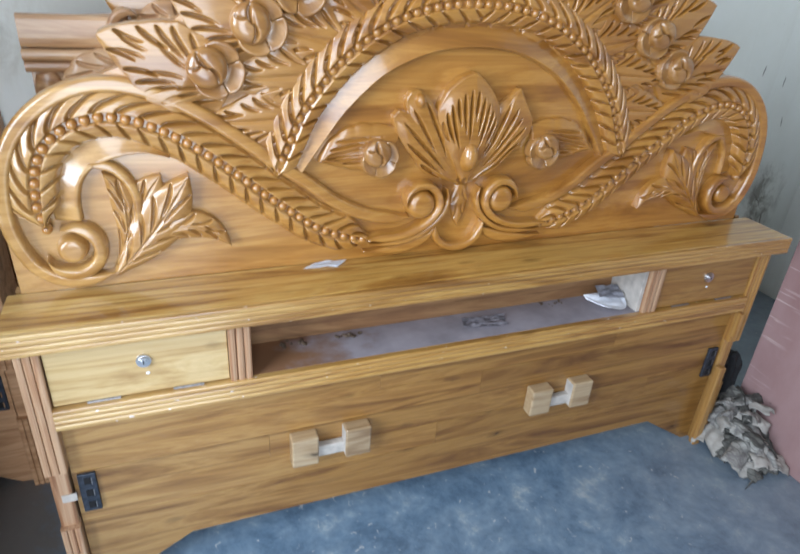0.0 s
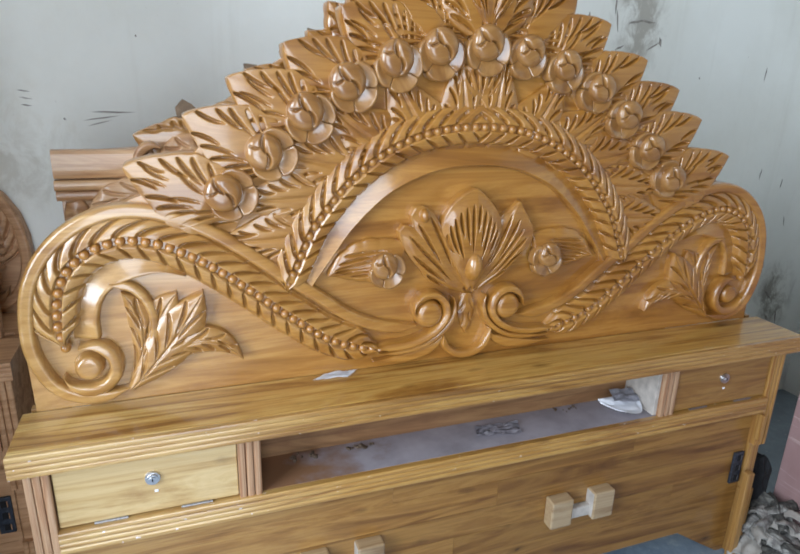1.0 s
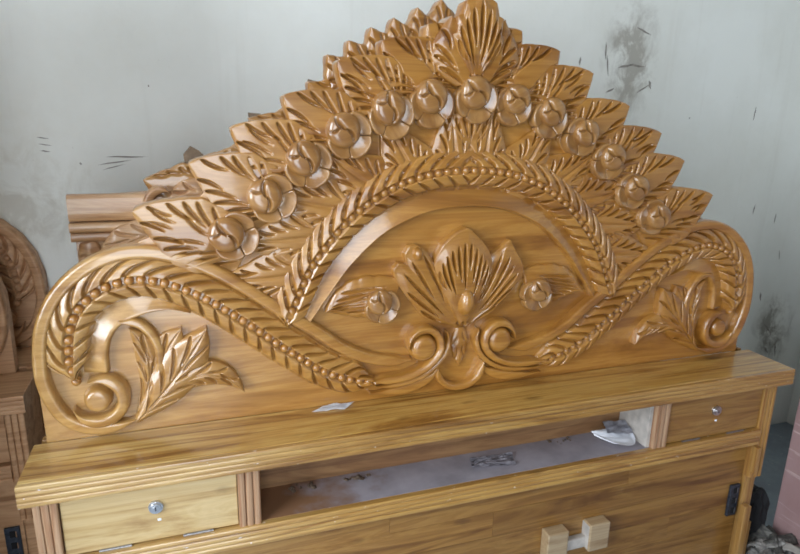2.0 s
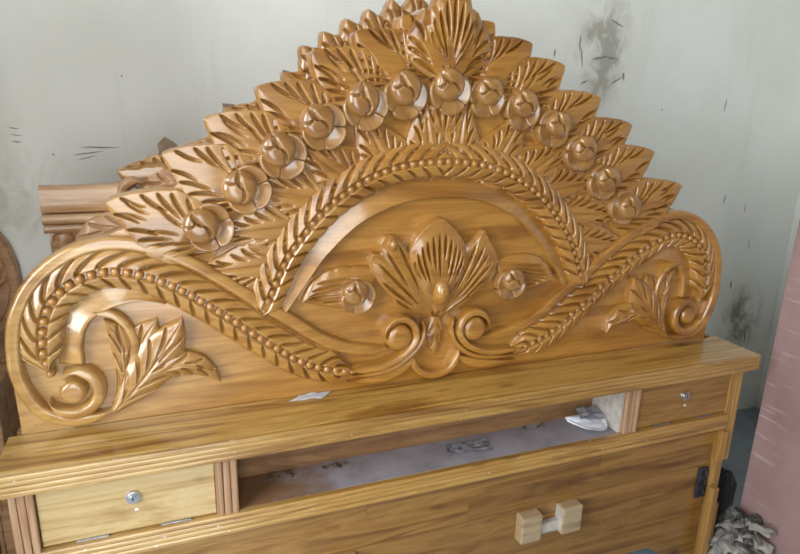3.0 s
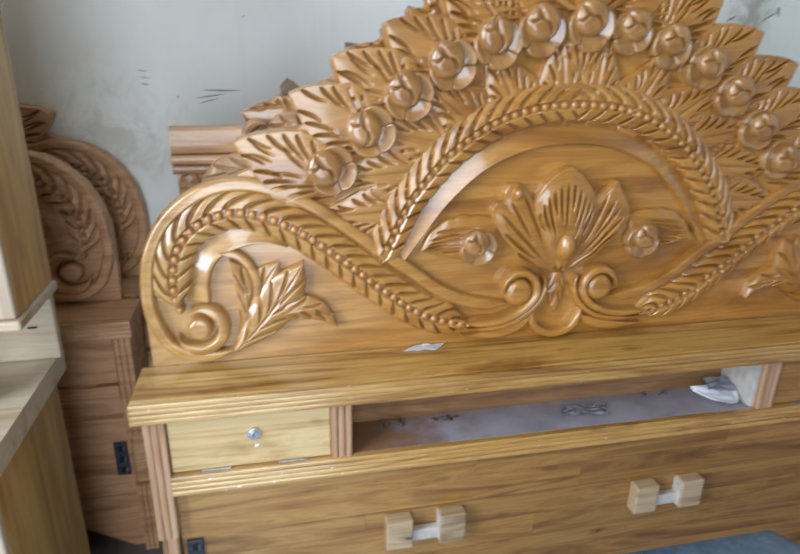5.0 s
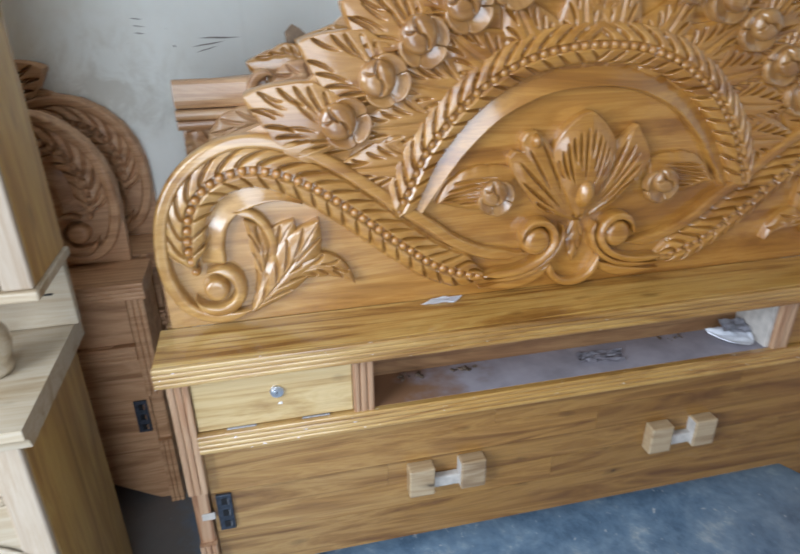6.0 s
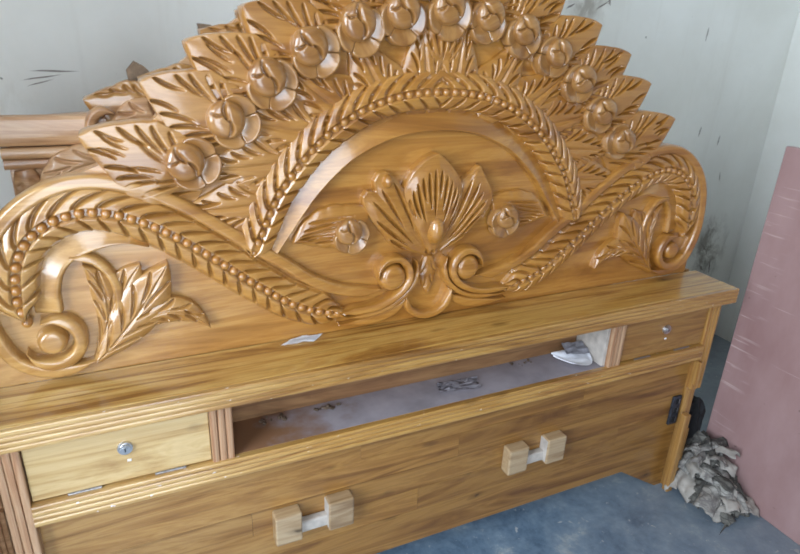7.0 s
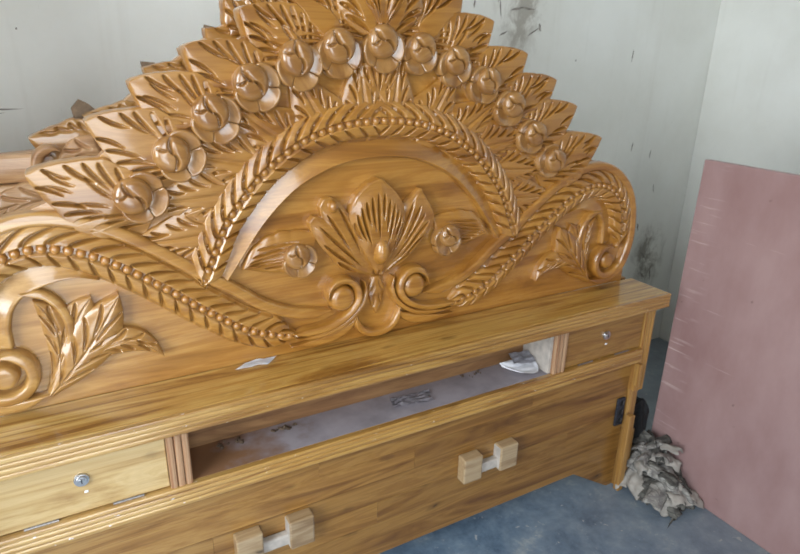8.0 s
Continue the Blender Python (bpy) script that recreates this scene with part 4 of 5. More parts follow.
def turned(profile, seg=28):
    """A turned piece from (radius, height) points round the z axis."""
    bm = bmesh.new()
    rings = [[bm.verts.new((r * math.cos(k * math.tau / seg), r * math.sin(k * math.tau / seg), z)) for k in range(seg)] for r, z in profile]
    for a, b in zip(rings, rings[1:]):
        for k in range(seg):
            bm.faces.new((a[k], a[(k + 1) % seg], b[(k + 1) % seg], b[k]))
    bm.faces.new(rings[0][::-1])
    bm.faces.new(rings[-1])
    return bm


def motif(cx, cz, y, size):
    """A small raised leaf carved on a flat front."""
    n = 16
    t = np.linspace(0, 1, n)
    v = np.linspace(-1, 1, 11)
    T, Vv = np.meshgrid(t, v, indexing="ij")
    w = 0.32 * size * np.sin(np.pi * T ** 0.8) + 0.0005
    U, Z = cx + (T - 0.5) * size * 1.3, cz + Vv * w + 0.12 * size * np.sin(T * 3)
    H = 0.006 * (1 - 0.6 * Vv ** 2) - 0.004 * cuts((T - 0.3 * np.abs(Vv)) * 5, 0.16) * (np.abs(Vv) > 0.15)
    me = surface("carved_leaf", U - XH, Z, H, 0.002)
    me.transform(Matrix.Translation((0, y - YB, 0)))
    return me


def showcase():
    """A raw two-part showcase: low cupboard, turned columns and a glazed upper case set back on them."""
    x0, x1, yf, yb = -1.95, -1.062, -0.19, 0.15
    s = thing("showcase_cabinet", ((x0 + x1) / 2, yf, 0), "pale unvarnished wooden showcase cabinet on turned columns", "cabinet")
    x1 -= 0.036
    part("side_panel", box(x1 - 0.02, x1, yf + 0.012, yb, 0.0, 0.714, 0.002), M_GOLD, s, "golden plain side board")
    part("side_panel", box(x0, x0 + 0.02, yf + 0.012, yb, 0.0, 0.714, 0.002), M_GOLD, s)
    part("back_panel", box(x0 + 0.02, x1 - 0.02, yb - 0.012, yb - 0.001, 0.05, 0.714, 0), M_GOLD, s)
    part("plinth", box(x0 + 0.004, x1 - 0.004, yf + 0.02, yf + 0.05, 0.0, 0.07, 0.002), M_LIGHT, s)
    for a, c in ((x1 - 0.05, x1), (x0, x0 + 0.05)):
        part("corner_post", box(a, c, yf - 0.004, yf + 0.0115, 0.0, 0.714, 0.004), M_UPRIGHT, s)
    part("cornice", sweep_x([(yf - 0.028, 0.741), (yf - 0.028, 0.760), (yb + 0.005, 0.760), (yb + 0.005, 0.714), (yf - 0.010, 0.714), (yf - 0.014, 0.728), (yf - 0.020, 0.737)], x0 - 0.02, x1 + 0.022), M_LIGHT, s, "moulded pale top board")
    for k in range(2):
        a = x0 + 0.06 + k * 0.39
        d = part("drawer_front", box(a, a + 0.375, yf + 0.001, yf + 0.018, 0.615, 0.706, 0.004), M_LIGHT, s)
        for dx in (0.07, 0.19, 0.305):
            put("carved_leaf", motif(a + dx, 0.66, yf + 0.0005, 0.075), M_LIGHT, d)
        c = part("cupboard_door", box(a, a + 0.375, yf + 0.001, yf + 0.018, 0.08, 0.595, 0.004), M_LIGHT, s)
        part("raised_panel", box(a + 0.06, a + 0.315, yf - 0.006, yf + 0.002, 0.14, 0.535, 0.006), M_LIGHT, c)
        for zz in (0.24, 0.36, 0.47):
            put("carved_leaf", motif(a + 0.30 - 0.02 * (k == 0), zz, yf - 0.0065, 0.12), M_LIGHT, c)
    part("divider_rail", box(x0 + 0.05, x1 - 0.05, yf - 0.002, yf + 0.012, 0.598, 0.612, 0.003), M_LIGHT, s)
    x1 += 0.036
    # turned columns and the board behind them
    prof = [(0.036, 0.760), (0.040, 0.768), (0.040, 0.774), (0.034, 0.780), (0.042, 0.795), (0.046, 0.815), (0.043, 0.835), (0.034, 0.855), (0.026, 0.872), (0.028, 0.880), (0.037, 0.886), (0.038, 0.8985)]
    for cx in (x1 - 0.115, x0 + 0.115):
        bm = turned(prof)
        bmesh.ops.translate(bm, verts=bm.verts, vec=(cx, -0.035, 0))
        part("column", bm, M_LIGHT, s, "turned pot-shaped column", True)
    part("rear_board", box(x0 + 0.02, x1 - 0.004, 0.11, 0.13, 0.7605, 0.8985, 0.002), M_LIGHT, s)
    # black strip on the board for the dark of a screw hole
    part("screw_hole", box(-1.115, -1.098, 0.1085, 0.1105, 0.828, 0.832, 0), M_DARK, s)
    # upper case
    uf, ub, ut = -0.055, 0.135, 1.86
    part("upper_floor", box(x0 - 0.004, x1 + 0.006, uf - 0.012, ub, 0.899, 0.917, 0.004), M_LIGHT, s)
    part("upper_side", box(x1 - 0.022, x1 - 0.002, uf + 0.012, ub, 0.917, ut, 0.002), M_GOLD, s, "golden plain side board")
    part("upper_side", box(x0 + 0.002, x0 + 0.022, uf + 0.012, ub, 0.917, ut, 0.002), M_GOLD, s)
    part("upper_back", box(x0 + 0.022, x1 - 0.022, ub - 0.012, ub - 0.001, 0.917, ut, 0), M_GOLD, s)
    part("upper_top", box(x0 - 0.01, x1 + 0.01, uf - 0.02, ub, ut, ut + 0.03, 0.006), M_LIGHT, s)
    for a, c in ((x1 - 0.05, x1 - 0.002), (x0 + 0.002, x0 + 0.05)):
        part("upper_post", box(a, c, uf - 0.002, uf + 0.0115, 0.917, ut, 0.004), M_UPRIGHT, s)
    for k in range(2):
        a, c = x0 + 0.052 + k * 0.393, x0 + 0.052 + k * 0.393 + 0.39
        door = part("glass_door", box(a, a + 0.06, uf + 0.001, uf + 0.02, 0.922, ut - 0.004, 0.004), M_UPRIGHT, s)
        part("stile", box(c - 0.06, c, uf + 0.001, uf + 0.02, 0.922, ut - 0.004, 0.004), M_UPRIGHT, door)
        part("rail", box(a + 0.0605, c - 0.0605, uf + 0.001, uf + 0.02, 0.922, 0.985, 0.004), M_LIGHT, door)
        part("rail", box(a + 0.0605, c - 0.0605, uf + 0.001, uf + 0.02, ut - 0.06, ut - 0.004, 0.004), M_LIGHT, door)
        part("pane", box(a + 0.058, c - 0.058, uf + 0.009, uf + 0.012, 0.98, ut - 0.055, 0), M_GLASS, door)


def rear_headboard():
    """Another carved headboard that stands between the first one and the wall."""
    h = thing("spare_headboard", (-0.03, 0.32, 0), "spare unpolished carved headboard leaning behind the first", "bed headboard", "carved bed headboards")
    outline = [(-0.838, 0.0), (0.80, 0.0), (0.80, 1.15), (0.60, 1.22), (0.40, 1.36), (0.2, 1.47), (0.0, 1.54), (-0.06, 1.55), (-0.2, 1.50), (-0.3, 1.43), (-0.42, 1.35), (-0.55, 1.25), (-0.66, 1.19), (-0.70, 1.188), (-0.76, 1.184), (-0.838, 1.176)]
    part("board", prism(outline, 0.322, 0.347), M_REAR, h)
    for z0, z1, y in ((1.128, 1.187, 0.304), (1.106, 1.127, 0.296), (1.084, 1.105, 0.306)):
        part("moulding", sweep_x(reeds(y, 0.3215, z0, z1, 1, 0.012, 8), -0.845, -0.58), M_REAR, h, "rounded moulding")
    for k in range(5):
        x = -0.815 + 0.052 * k
        me = leaf_mesh("hanging_leaf", (x - XH, 1.083), (x - XH + 0.01, 1.04), (x - XH + 0.004, 0.97), 0.05, 4, 0.004, 0.018, 0.02, 0.6, 0.008, 0.004, 0.6, second=False, grain=0.004)
        me.transform(Matrix.Translation((0, 0.322 - YB, 0)))
        put("hanging_leaf", me, M_REAR, h)
    curl = [(-0.655 - XH + 0.030 * math.cos(a), 1.162 + 0.034 * math.sin(a)) for a in np.linspace(1.0, 5.0, 9)]
    for name, me, y in (("end_roll", ribbon("end_roll", curl, -0.011, 0.011, rim_height(0.030, 0.0112), 0.005, 12, (0.03, 0.03)), 0.306),
                        ("curled_leaf", leaf_mesh("curled_leaf", (-0.53 - XH, 1.13), (-0.575 - XH, 1.215), (-0.645 - XH, 1.172), 0.070, 4, 0.008, 0.024, 0.04, 0.7, 0.012, 0.01, 0.4, 0.5, cut=0.004, second=False, grain=0.002), 0.312),
                        ("curled_leaf", leaf_mesh("curled_leaf", (-0.62 - XH, 1.085), (-0.735 - XH, 1.120), (-0.79 - XH, 1.025), 0.080, 5, 0.010, 0.028, 0.05, 0.7, 0.011, 0.01, 0.4, 0.5, cut=0.004, rib=0.004, second=False, grain=0.002), 0.300)):
        me.transform(Matrix.Translation((0, y - YB, 0)))
        put(name, me, M_REAR, h)
    for tip, ang in (((-0.692, 1.216), 160), ((-0.588, 1.256), 156), ((-0.545, 1.264), 150), ((-0.462, 1.350), 150), ((-0.385, 1.390), 150), ((-0.328, 1.432), 140)):
        a = radians(ang)
        base = (tip[0] - 0.17 * math.cos(a) - XH, tip[1] - 0.17 * math.sin(a))
        me = leaf_mesh("outer_leaf", base, (base[0] + 0.08 * math.cos(a), base[1] + 0.08 * math.sin(a)), (tip[0] - XH, tip[1]), 0.13, 6, 0.006, 0.020, 0.03, 0.24, 0.012, 0.02, 0.8, 0.4, 0.4, second=False, grain=0.003)
        me.transform(Matrix.Translation((0, 0.322 - YB, 0)))
        put("outer_leaf", me, M_LEAF, h)
    # dark corners of the board that stand out past the leaves
    for shape in (((-0.603, 1.240), (-0.606, 1.268), (-0.590, 1.286), (-0.572, 1.276), (-0.548, 1.252)), ((-0.455, 1.325), (-0.459, 1.362), (-0.432, 1.360), (-0.410, 1.330)), ((-0.320, 1.405), (-0.318, 1.440), (-0.300, 1.436), (-0.28, 1.41))):
        part("crest_corner", prism(list(shape), 0.349, 0.364), M_CORNER, h, "dark corner of the board")
    for x, z, ang in ((-0.285, 1.492, 132), (-0.235, 1.525, 126), (-0.182, 1.556, 120), (-0.128, 1.580, 114), (-0.07, 1.606, 106), (-0.01, 1.628, 98)):
        a = radians(ang)
        base = (x - 0.13 * math.cos(a) - XH, z - 0.13 * math.sin(a))
        me = leaf_mesh("upper_leaf", base, (base[0] + 0.06 * math.cos(a), base[1] + 0.06 * math.sin(a)), (x - XH, z), 0.085, 4, 0.010, 0.026, 0.04, 0.65, 0.012, 0.02, 0.6, 0.5, serr=0.16, second=False, grain=0.002)
        me.transform(Matrix.Translation((0, 0.322 - YB, 0)))
        put("upper_leaf", me, M_LEAF, h)


def crumpled(name, place, size, rough, mat, seed, label, category, kind="", detail=3, flat=1.0):
    """A crumpled lump: a ball pushed in and out along sharp folds, settled on its support."""
    bm = bmesh.new()
    bmesh.ops.create_icosphere(bm, subdivisions=detail, radius=1)
    for v in bm.verts:
        p = v.co.copy()
        d = noise.turbulence(p * 1.3 + Vector((seed, seed * 2, 0)), 4, True) * rough + noise.noise(p * 3.1 + Vector((seed, 0, 5))) * rough * 0.5
        v.co = p * (0.75 + d)
        v.co.z = max(v.co.z, -0.45)
    lo = min(v.co.z for v in bm.verts)
    for v in bm.verts:
        v.co = Vector((v.co.x * size[0] + place[0], v.co.y * size[1] + place[1], (v.co.z - lo) * size[2] * flat + place[2]))
    return tagged(part(name, bm, mat, None), label, category, kind=kind)


def cloth_heap():
    """Old rags in a heap: creased cloths thrown over one another, each pleated its own way."""
    heap = thing("rag_heap", (0.985, -0.06, 0), "heap of crumpled grey-white rags on the cement floor", "rags")
    # mounds in dark cloth: shade in the gaps between loose rags, as colour
    rags = ((0.985, 0.01, 0.070, 0.080, 0.165, 1.0, 0.5, M_RAG2), (0.992, -0.05, 0.080, 0.095, 0.130, 4.0, 1.3, M_RAG2), (1.0, -0.125, 0.055, 0.075, 0.070, 11.0, 0.1, M_RAG2))
    for cx, cy, rx, ry, top, seed, way, mat in rags:
        n = 60
        verts, faces = [], []
        for i in range(n + 1):
            for j in range(n * 2):
                a, r = j / (n * 2) * math.tau, (i / n)
                wob = 1 + 0.34 * noise.noise(Vector((math.cos(a) * 2.2 + seed, math.sin(a) * 2.2, seed)))
                x, y = cx + rx * r * wob * math.cos(a), cy + ry * r * wob * math.sin(a)
                p = Vector((x * 16 + seed, y * 16, seed))
                swing = way + 1.1 * noise.noise(p * 0.55)
                along = (x - cx) * math.cos(swing) + (y - cy) * math.sin(swing)
                pleat = abs(math.sin(along * 58 + 2.6 * noise.noise(p * 0.7) + seed)) ** 0.7
                fold = 1 - abs(noise.noise(p * 0.9 + Vector((3, 3, 0)))) * 2.4
                h = top * (1 - r ** 2.2) ** 0.75 if r < 1 else 0.0
                z = h * (0.72 + 0.30 * fold) + (0.034 * pleat - 0.012 + 0.006 * noise.noise(p * 3.0)) * (1 - r ** 6)
                verts.append((x, y, max(0.001, z)))
        for i in range(n):
            for j in range(n * 2):
                k = (j + 1) % (n * 2)
                faces.append((i * 2 * n + j, (i + 1) * 2 * n + j, (i + 1) * 2 * n + k, i * 2 * n + k))
        put("rag", mesh_from("rag", verts, faces), mat, heap)


def sheet(name, corners, mat, label, category, bend=0.004, seed=0, n=9):
    """A thin creased sheet between four corners."""
    bm = bmesh.new()
    a, b, c, d = (Vector(p) for p in corners)
    rows = []
    for i in range(n):
        row = []
        for j in range(n):
            p = a.lerp(b, j / (n - 1)).lerp(d.lerp(c, j / (n - 1)), i / (n - 1))
            p.z += bend * (0.5 + noise.noise(Vector((i * 0.45 + seed, j * 0.45, seed * 3.0)))) * 2
            row.append(bm.verts.new(p))
        rows.append(row)
    for p, q in zip(rows, rows[1:]):
        for j in range(n - 1):
            bm.faces.new((p[j], p[j + 1], q[j + 1], q[j]))
    bmesh.ops.solidify(bm, geom=bm.faces[:], thickness=0.0012)
    return tagged(part(name, bm, mat, None), label, category)


M_REAR = wood("half_polished_wood", (0.58, 0.36, 0.18), (0.49, 0.275, 0.125), (0.33, 0.16, 0.065), 0.4, 0.4, knots=False)
M_RAG3 = plain("pale_cloth", (0.36, 0.335, 0.295), 0.85, 0, 0.25, 30)


def cloth(name, light, dark):
    """Checked old cloth: pale ground with narrow dark lines and grime."""
    m, n, l, b = shader(name)
    a = noise_tex(n, l, coords(n, l, (1, 1, 1)), 22.0, 6.0, 0.7, 1.2)
    r = ramp(n, ((0.36, dark), (0.5, tuple((p + q) / 2 for p, q in zip(light, dark))), (0.62, light)))
    l.new(a.outputs["Fac"], r.inputs[0])
    col = r.outputs[0]
    for axis in ("X", "Z"):
        wv = n.new("ShaderNodeTexWave")
        wv.bands_direction = axis
        wv.inputs["Scale"].default_value, wv.inputs["Distortion"].default_value, wv.inputs["Detail"].default_value = 17.0, 2.5, 1.0
        l.new(coords(n, l, (1, 1, 1), 0.4).outputs[0], wv.inputs["Vector"])
        wr = ramp(n, ((0.04, (0.8, 0.8, 0.8)), (0.10, (0, 0, 0))))
        l.new(wv.outputs["Fac"], wr.inputs[0])
        col = mixed(n, l, col, dark, wr.outputs[0])
    l.new(col, b.inputs["Base Color"])
    b.inputs["Roughness"].default_value = 0.9
    return m


M_RAG = cloth("checked_grey_cloth", (0.43, 0.42, 0.375), (0.16, 0.15, 0.14))
M_RAG2 = cloth("dark_cloth_and_gaps", (0.15, 0.145, 0.125), (0.05, 0.047, 0.042))
M_WRAP = plain("clear_wrapper", (0.36, 0.34, 0.37), 0.15, 0, 0.3, 45)
M_GLASS = bpy.data.materials.new("door_glass")
M_GLASS.use_nodes = True
gb = M_GLASS.node_tree.nodes["Principled BSDF"]
gb.inputs["Base Color"].default_value = (0.9, 0.95, 0.95, 1)
gb.inputs["Roughness"].default_value, gb.inputs["Transmission Weight"].default_value = 0.03, 1.0

room()
BED = bedhead()
for place in ((-1.913, 0.40, 0), (-1.862, 0.588, 0)):
    other = copy_thing(BED, pose(*place))
    tagged(other, "dull unvarnished carved wooden bed headboard in the shade")
    for o in list(other.children_recursive):
        if o.name.startswith("batten"):
            bpy.data.objects.remove(o)
            continue
        for slot in o.material_slots:
            if slot.material not in (M_IRON, M_STEEL, M_DARK):
                slot.link = "OBJECT"
                slot.material = M_RAW
# the one at the very back shows its edge alone over the other
for o in list(other.children_recursive):
    if o.name.split(".")[0] in ("inner_leaf", "palmette_leaf", "spray_leaf", "fan_leaf", "fan_bud", "fan_stem", "fan_foot"):
        bpy.data.objects.remove(o)
rear_headboard()
showcase()

# pink board standing on edge beside the bed
pink = part("painted_board", box(-0.011, 0.011, -0.95, 0.0, 0.0, 1.108, 0.003), M_PINK, None)
pink.matrix_basis = pose(1.056, 0.03, 0.0, 0, 0.5, 0)
tagged(pink, "faded pink painted board standing on edge", "board")
cloth_heap()
# loose cloths thrown over the heap, each creased and tilted its own way
HEAP = bpy.data.objects["rag_heap"]
pick = random.Random(12)
for k in range(34):
    a, up = pick.uniform(0, math.tau), pick.uniform(0.0, 1.0)
    out = Vector((math.cos(a) * (1 - 0.75 * up), math.sin(a) * (1 - 0.75 * up), up ** 0.8))
    mid = Vector((0.962 + 0.088 * out.x, -0.080 + 0.145 * out.y, 0.020 + 0.165 * out.z * (0.75 + 0.25 * math.sin(a))))
    turn = Vector((out.x * 1.2, out.y, 0.55 + out.z)).to_track_quat("Z", "Y") @ Euler((pick.uniform(-0.5, 0.5), pick.uniform(-0.5, 0.5), pick.uniform(0, 6.3))).to_quaternion()
    w, d = pick.uniform(0.040, 0.080), pick.uniform(0.012, 0.030)
    n, verts, faces = 14, [], []
    for i in range(n + 1):
        for j in range(n + 1):
            u, v = i / n * 2 - 1, j / n * 2 - 1
            lift = 0.016 * abs((u * 1.5 + 0.4 * v + 0.5 * noise.noise(Vector((v * 1.3, k, 0))) + k * 0.37) % 1.0 - 0.5) - 0.014 * (u * u + v * v) + 0.005 * noise.noise(Vector((u * 2, v * 2, k * 3)))
            edge = 1 + 0.12 * noise.noise(Vector((u * 1.5, v * 1.5, k * 7.0)))
            p = mid + turn @ Vector((u * w * edge, v * d * edge, lift))
            verts.append((p.x, p.y, max(p.z, 0.002 + 0.001 * (k % 3))))
    for i in range(n):
        for j in range(n):
            q = i * (n + 1) + j
            faces.append((q, q + 1, q + n + 2, q + n + 1))
    me = mesh_from("rag", verts, faces)
    bm = bmesh.new()
    bm.from_mesh(me)
    bmesh.ops.solidify(bm, geom=bm.faces[:], thickness=0.0016)
    bm.to_mesh(me)
    bm.free()
    me.shade_smooth()
    put("rag", me, (M_RAG, M_RAG3, M_RAG2, M_RAG, M_RAG3, M_RAG2, M_RAG)[k % 7], HEAP)
# crumpled black piece between the right upright and the pink board
crumpled("plastic_bag", (0.985, 0.055, 0.14), (0.045, 0.045, 0.112), 0.35, M_DARK, 3.0, "small crumpled black lump on the rag heap", "bag")

# scraps on the lid and in the open shelf
sheet("paper_scrap", ((-0.375, 0.090, 0.7215), (-0.300, 0.084, 0.7215), (-0.270, 0.110, 0.7225), (-0.335, 0.1135, 0.7225)), M_PAPER, "torn white paper scrap lying on the lid", "paper", 0.002, 1)
paper = thing("crumpled_paper", (0.435, 0.06, 0.535), "folded white paper lying in the open shelf", "paper")
n = 14
verts, faces = [], []
for i in range(n + 1):
    for j in range(n + 1):
        u, v = i / n, j / n
        bow = math.sin(math.pi * min(1, max(0, u * 0.96 + 0.02))) ** 0.7
        verts.append((0.378 + 0.107 * u + 0.008 * v, 0.088 - 0.084 * v * bow, 0.537 + 0.020 * (1 - v) + 0.013 * v ** 4 + 0.004 * noise.noise(Vector((u * 5, v * 4, 2)))))
for i in range(n):
    for j in range(n):
        faces.append((i * (n + 1) + j, i * (n + 1) + j + 1, (i + 1) * (n + 1) + j + 1, (i + 1) * (n + 1) + j))
put("sheet", mesh_from("sheet", verts, faces, False), M_PAPER, paper)
M_PRINT = plain("printed_paper", (0.42, 0.42, 0.46), 0.6, 0, 0.3, 60)
leaf = sheet("page", ((0.405, 0.055, 0.5605), (0.476, 0.040, 0.5575), (0.484, 0.088, 0.568), (0.42, 0.10, 0.569)), M_PRINT, "", "", 0.003, 9)
leaf.parent = paper
leaf.matrix_parent_inverse = paper.matrix_basis.inverted()
sheet("plastic_wrapper", ((0.008, 0.048, 0.536), (0.118, 0.030, 0.536), (0.132, 0.074, 0.537), (0.020, 0.090, 0.537)), M_WRAP, "clear plastic wrapper lying on the dusty shelf", "wrapper", 0.004, 6, 13)
rnd = random.Random(3)
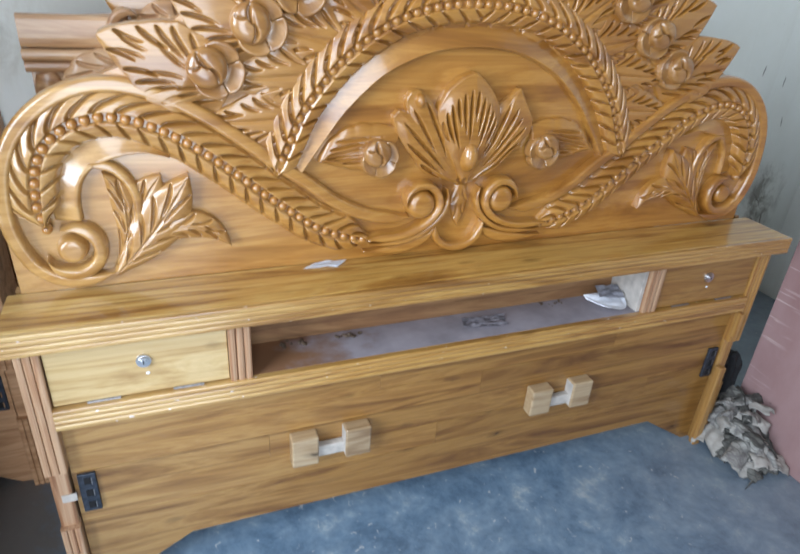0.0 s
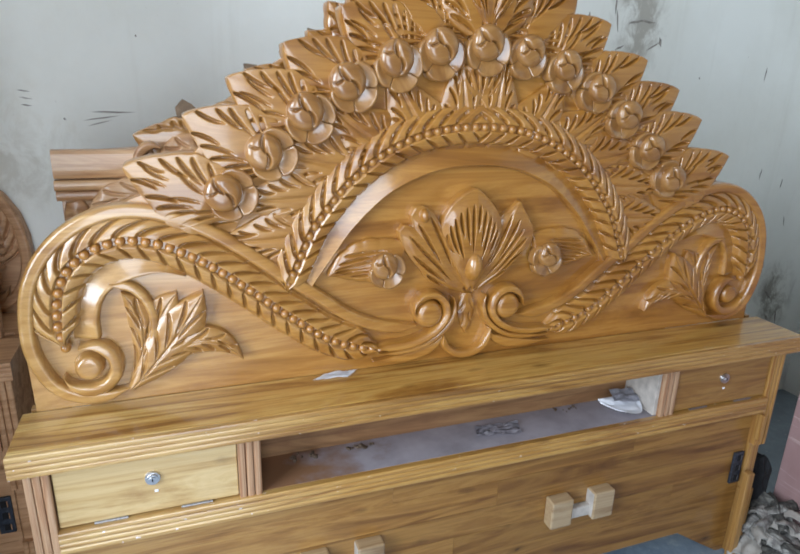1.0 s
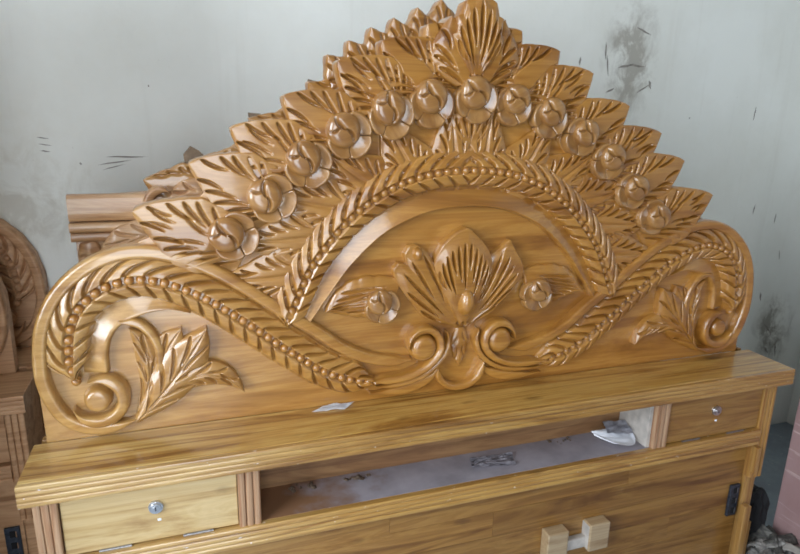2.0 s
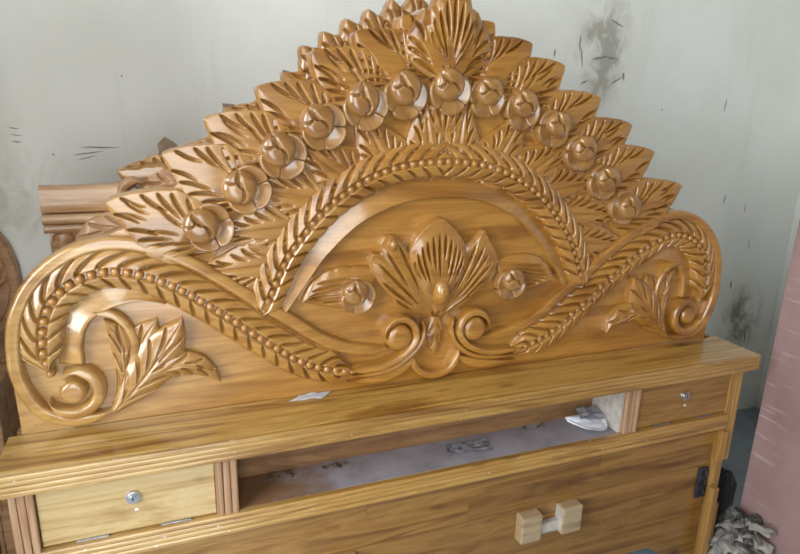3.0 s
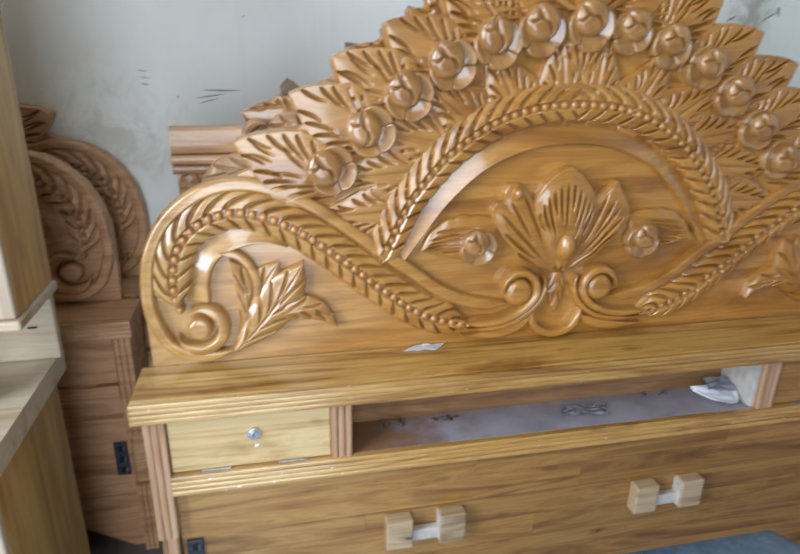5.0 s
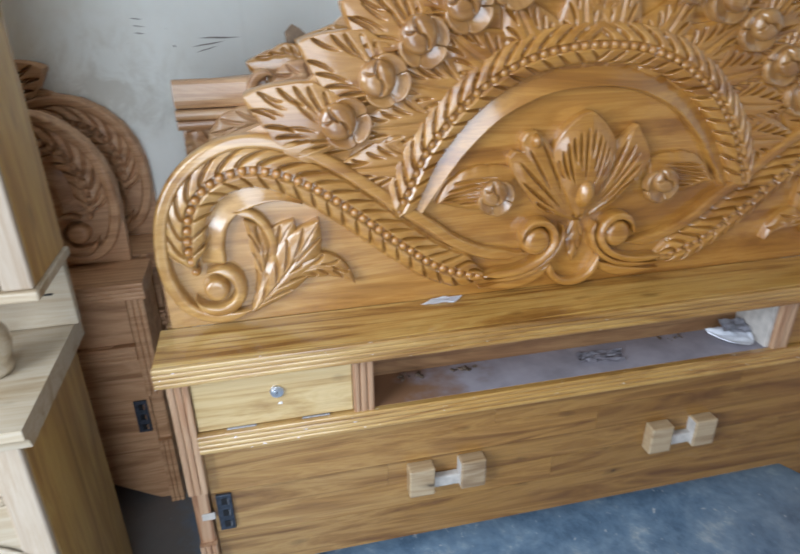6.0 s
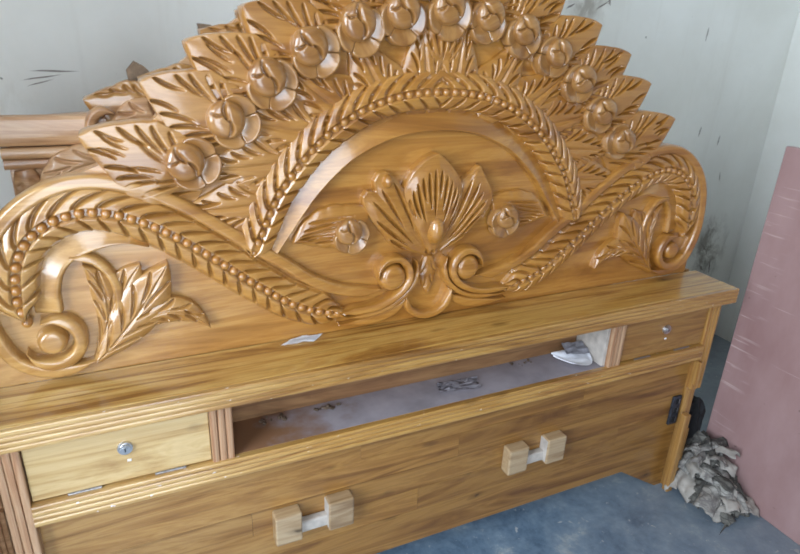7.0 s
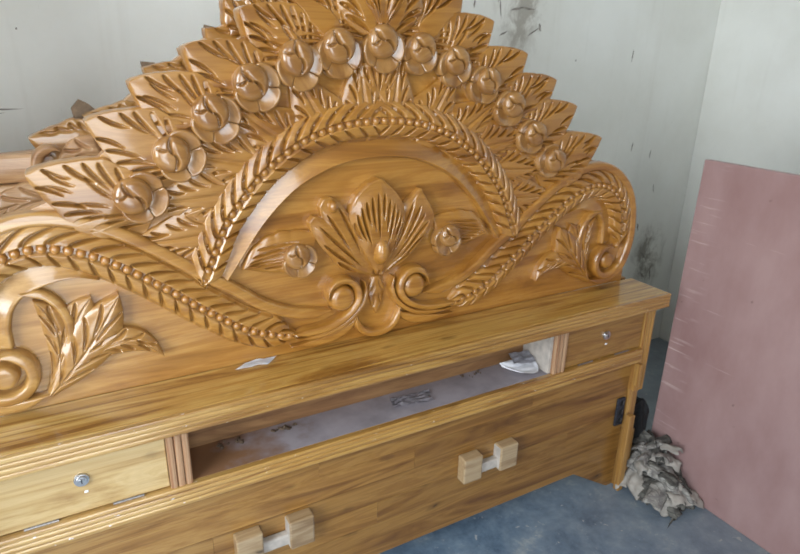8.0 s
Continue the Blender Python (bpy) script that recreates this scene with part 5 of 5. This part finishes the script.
for cx, cy, count in ((-0.41, 0.098, 11), (-0.27, 0.092, 14), (0.27, 0.10, 9)):
    bm = bmesh.new()
    for k in range(count):
        x, y, r = cx + rnd.gauss(0, 0.022), cy + rnd.gauss(0, 0.007), rnd.uniform(0.002, 0.006)
        bmesh.ops.create_icosphere(bm, subdivisions=1, radius=1, matrix=Matrix.LocRotScale((x, min(y, 0.11), 0.5346 + r * 0.5), Euler((rnd.random(), rnd.random(), rnd.random())), (r * rnd.uniform(1, 2.4), r, r * 0.7)))
    tagged(part("wood_chips", bm, M_DEBRIS, None), "dark wood chips and dust on the shelf", "debris", kind="stuff")

# scuffs on the wall plaster
for x0, z0, x1, z1, wdt in ((-0.83, 1.214, -0.74, 1.228, 0.004), (-0.81, 1.236, -0.70, 1.236, 0.005), (-0.82, 1.200, -0.76, 1.217, 0.003), (-0.97, 1.287, -0.94, 1.284, 0.003), (-0.968, 1.27, -0.936, 1.266, 0.003), (-0.965, 1.252, -0.94, 1.25, 0.004), (-0.875, 1.22, -0.868, 1.216, 0.005), (-0.686, 1.428, -0.682, 1.424, 0.006),
                            (0.838, 1.536, 0.905, 1.552, 0.010), (0.880, 1.548, 0.958, 1.545, 0.009), (0.781, 1.617, 0.786, 1.560, 0.007), (0.790, 1.575, 0.803, 1.508, 0.006), (0.978, 1.500, 0.990, 1.470, 0.012), (0.800, 1.452, 0.835, 1.470, 0.008), (0.90, 1.672, 0.965, 1.650, 0.007), (0.684, 1.565, 0.683, 1.538, 0.008), (0.93, 1.455, 0.985, 1.488, 0.006),
                            (1.497, 1.42, 1.494, 1.37, 0.005), (1.745, 0.51, 1.79, 0.47, 0.012), (1.83, 0.42, 1.845, 0.35, 0.008), (1.69, 0.66, 1.70, 0.62, 0.010), (1.77, 0.40, 1.80, 0.37, 0.012), (1.576, 1.04, 1.572, 1.0, 0.005), (1.70, 1.0, 1.698, 0.96, 0.004), (1.755, 0.84, 1.765, 0.8, 0.004), (1.18, 1.376, 1.184, 1.37, 0.006)):
    dx, dz = x1 - x0, z1 - z0
    ln = math.hypot(dx, dz)
    nx, nz = -dz / ln * wdt / 2, dx / ln * wdt / 2
    part("scuff", prism([(x0, z0), (x0 + dx * 0.3 + nx, z0 + dz * 0.3 + nz), (x1, z1), (x0 + dx * 0.6 - nx, z0 + dz * 0.6 - nz)], 0.7388, 0.7405), M_SCUFF, bpy.data.objects["wall_back"])
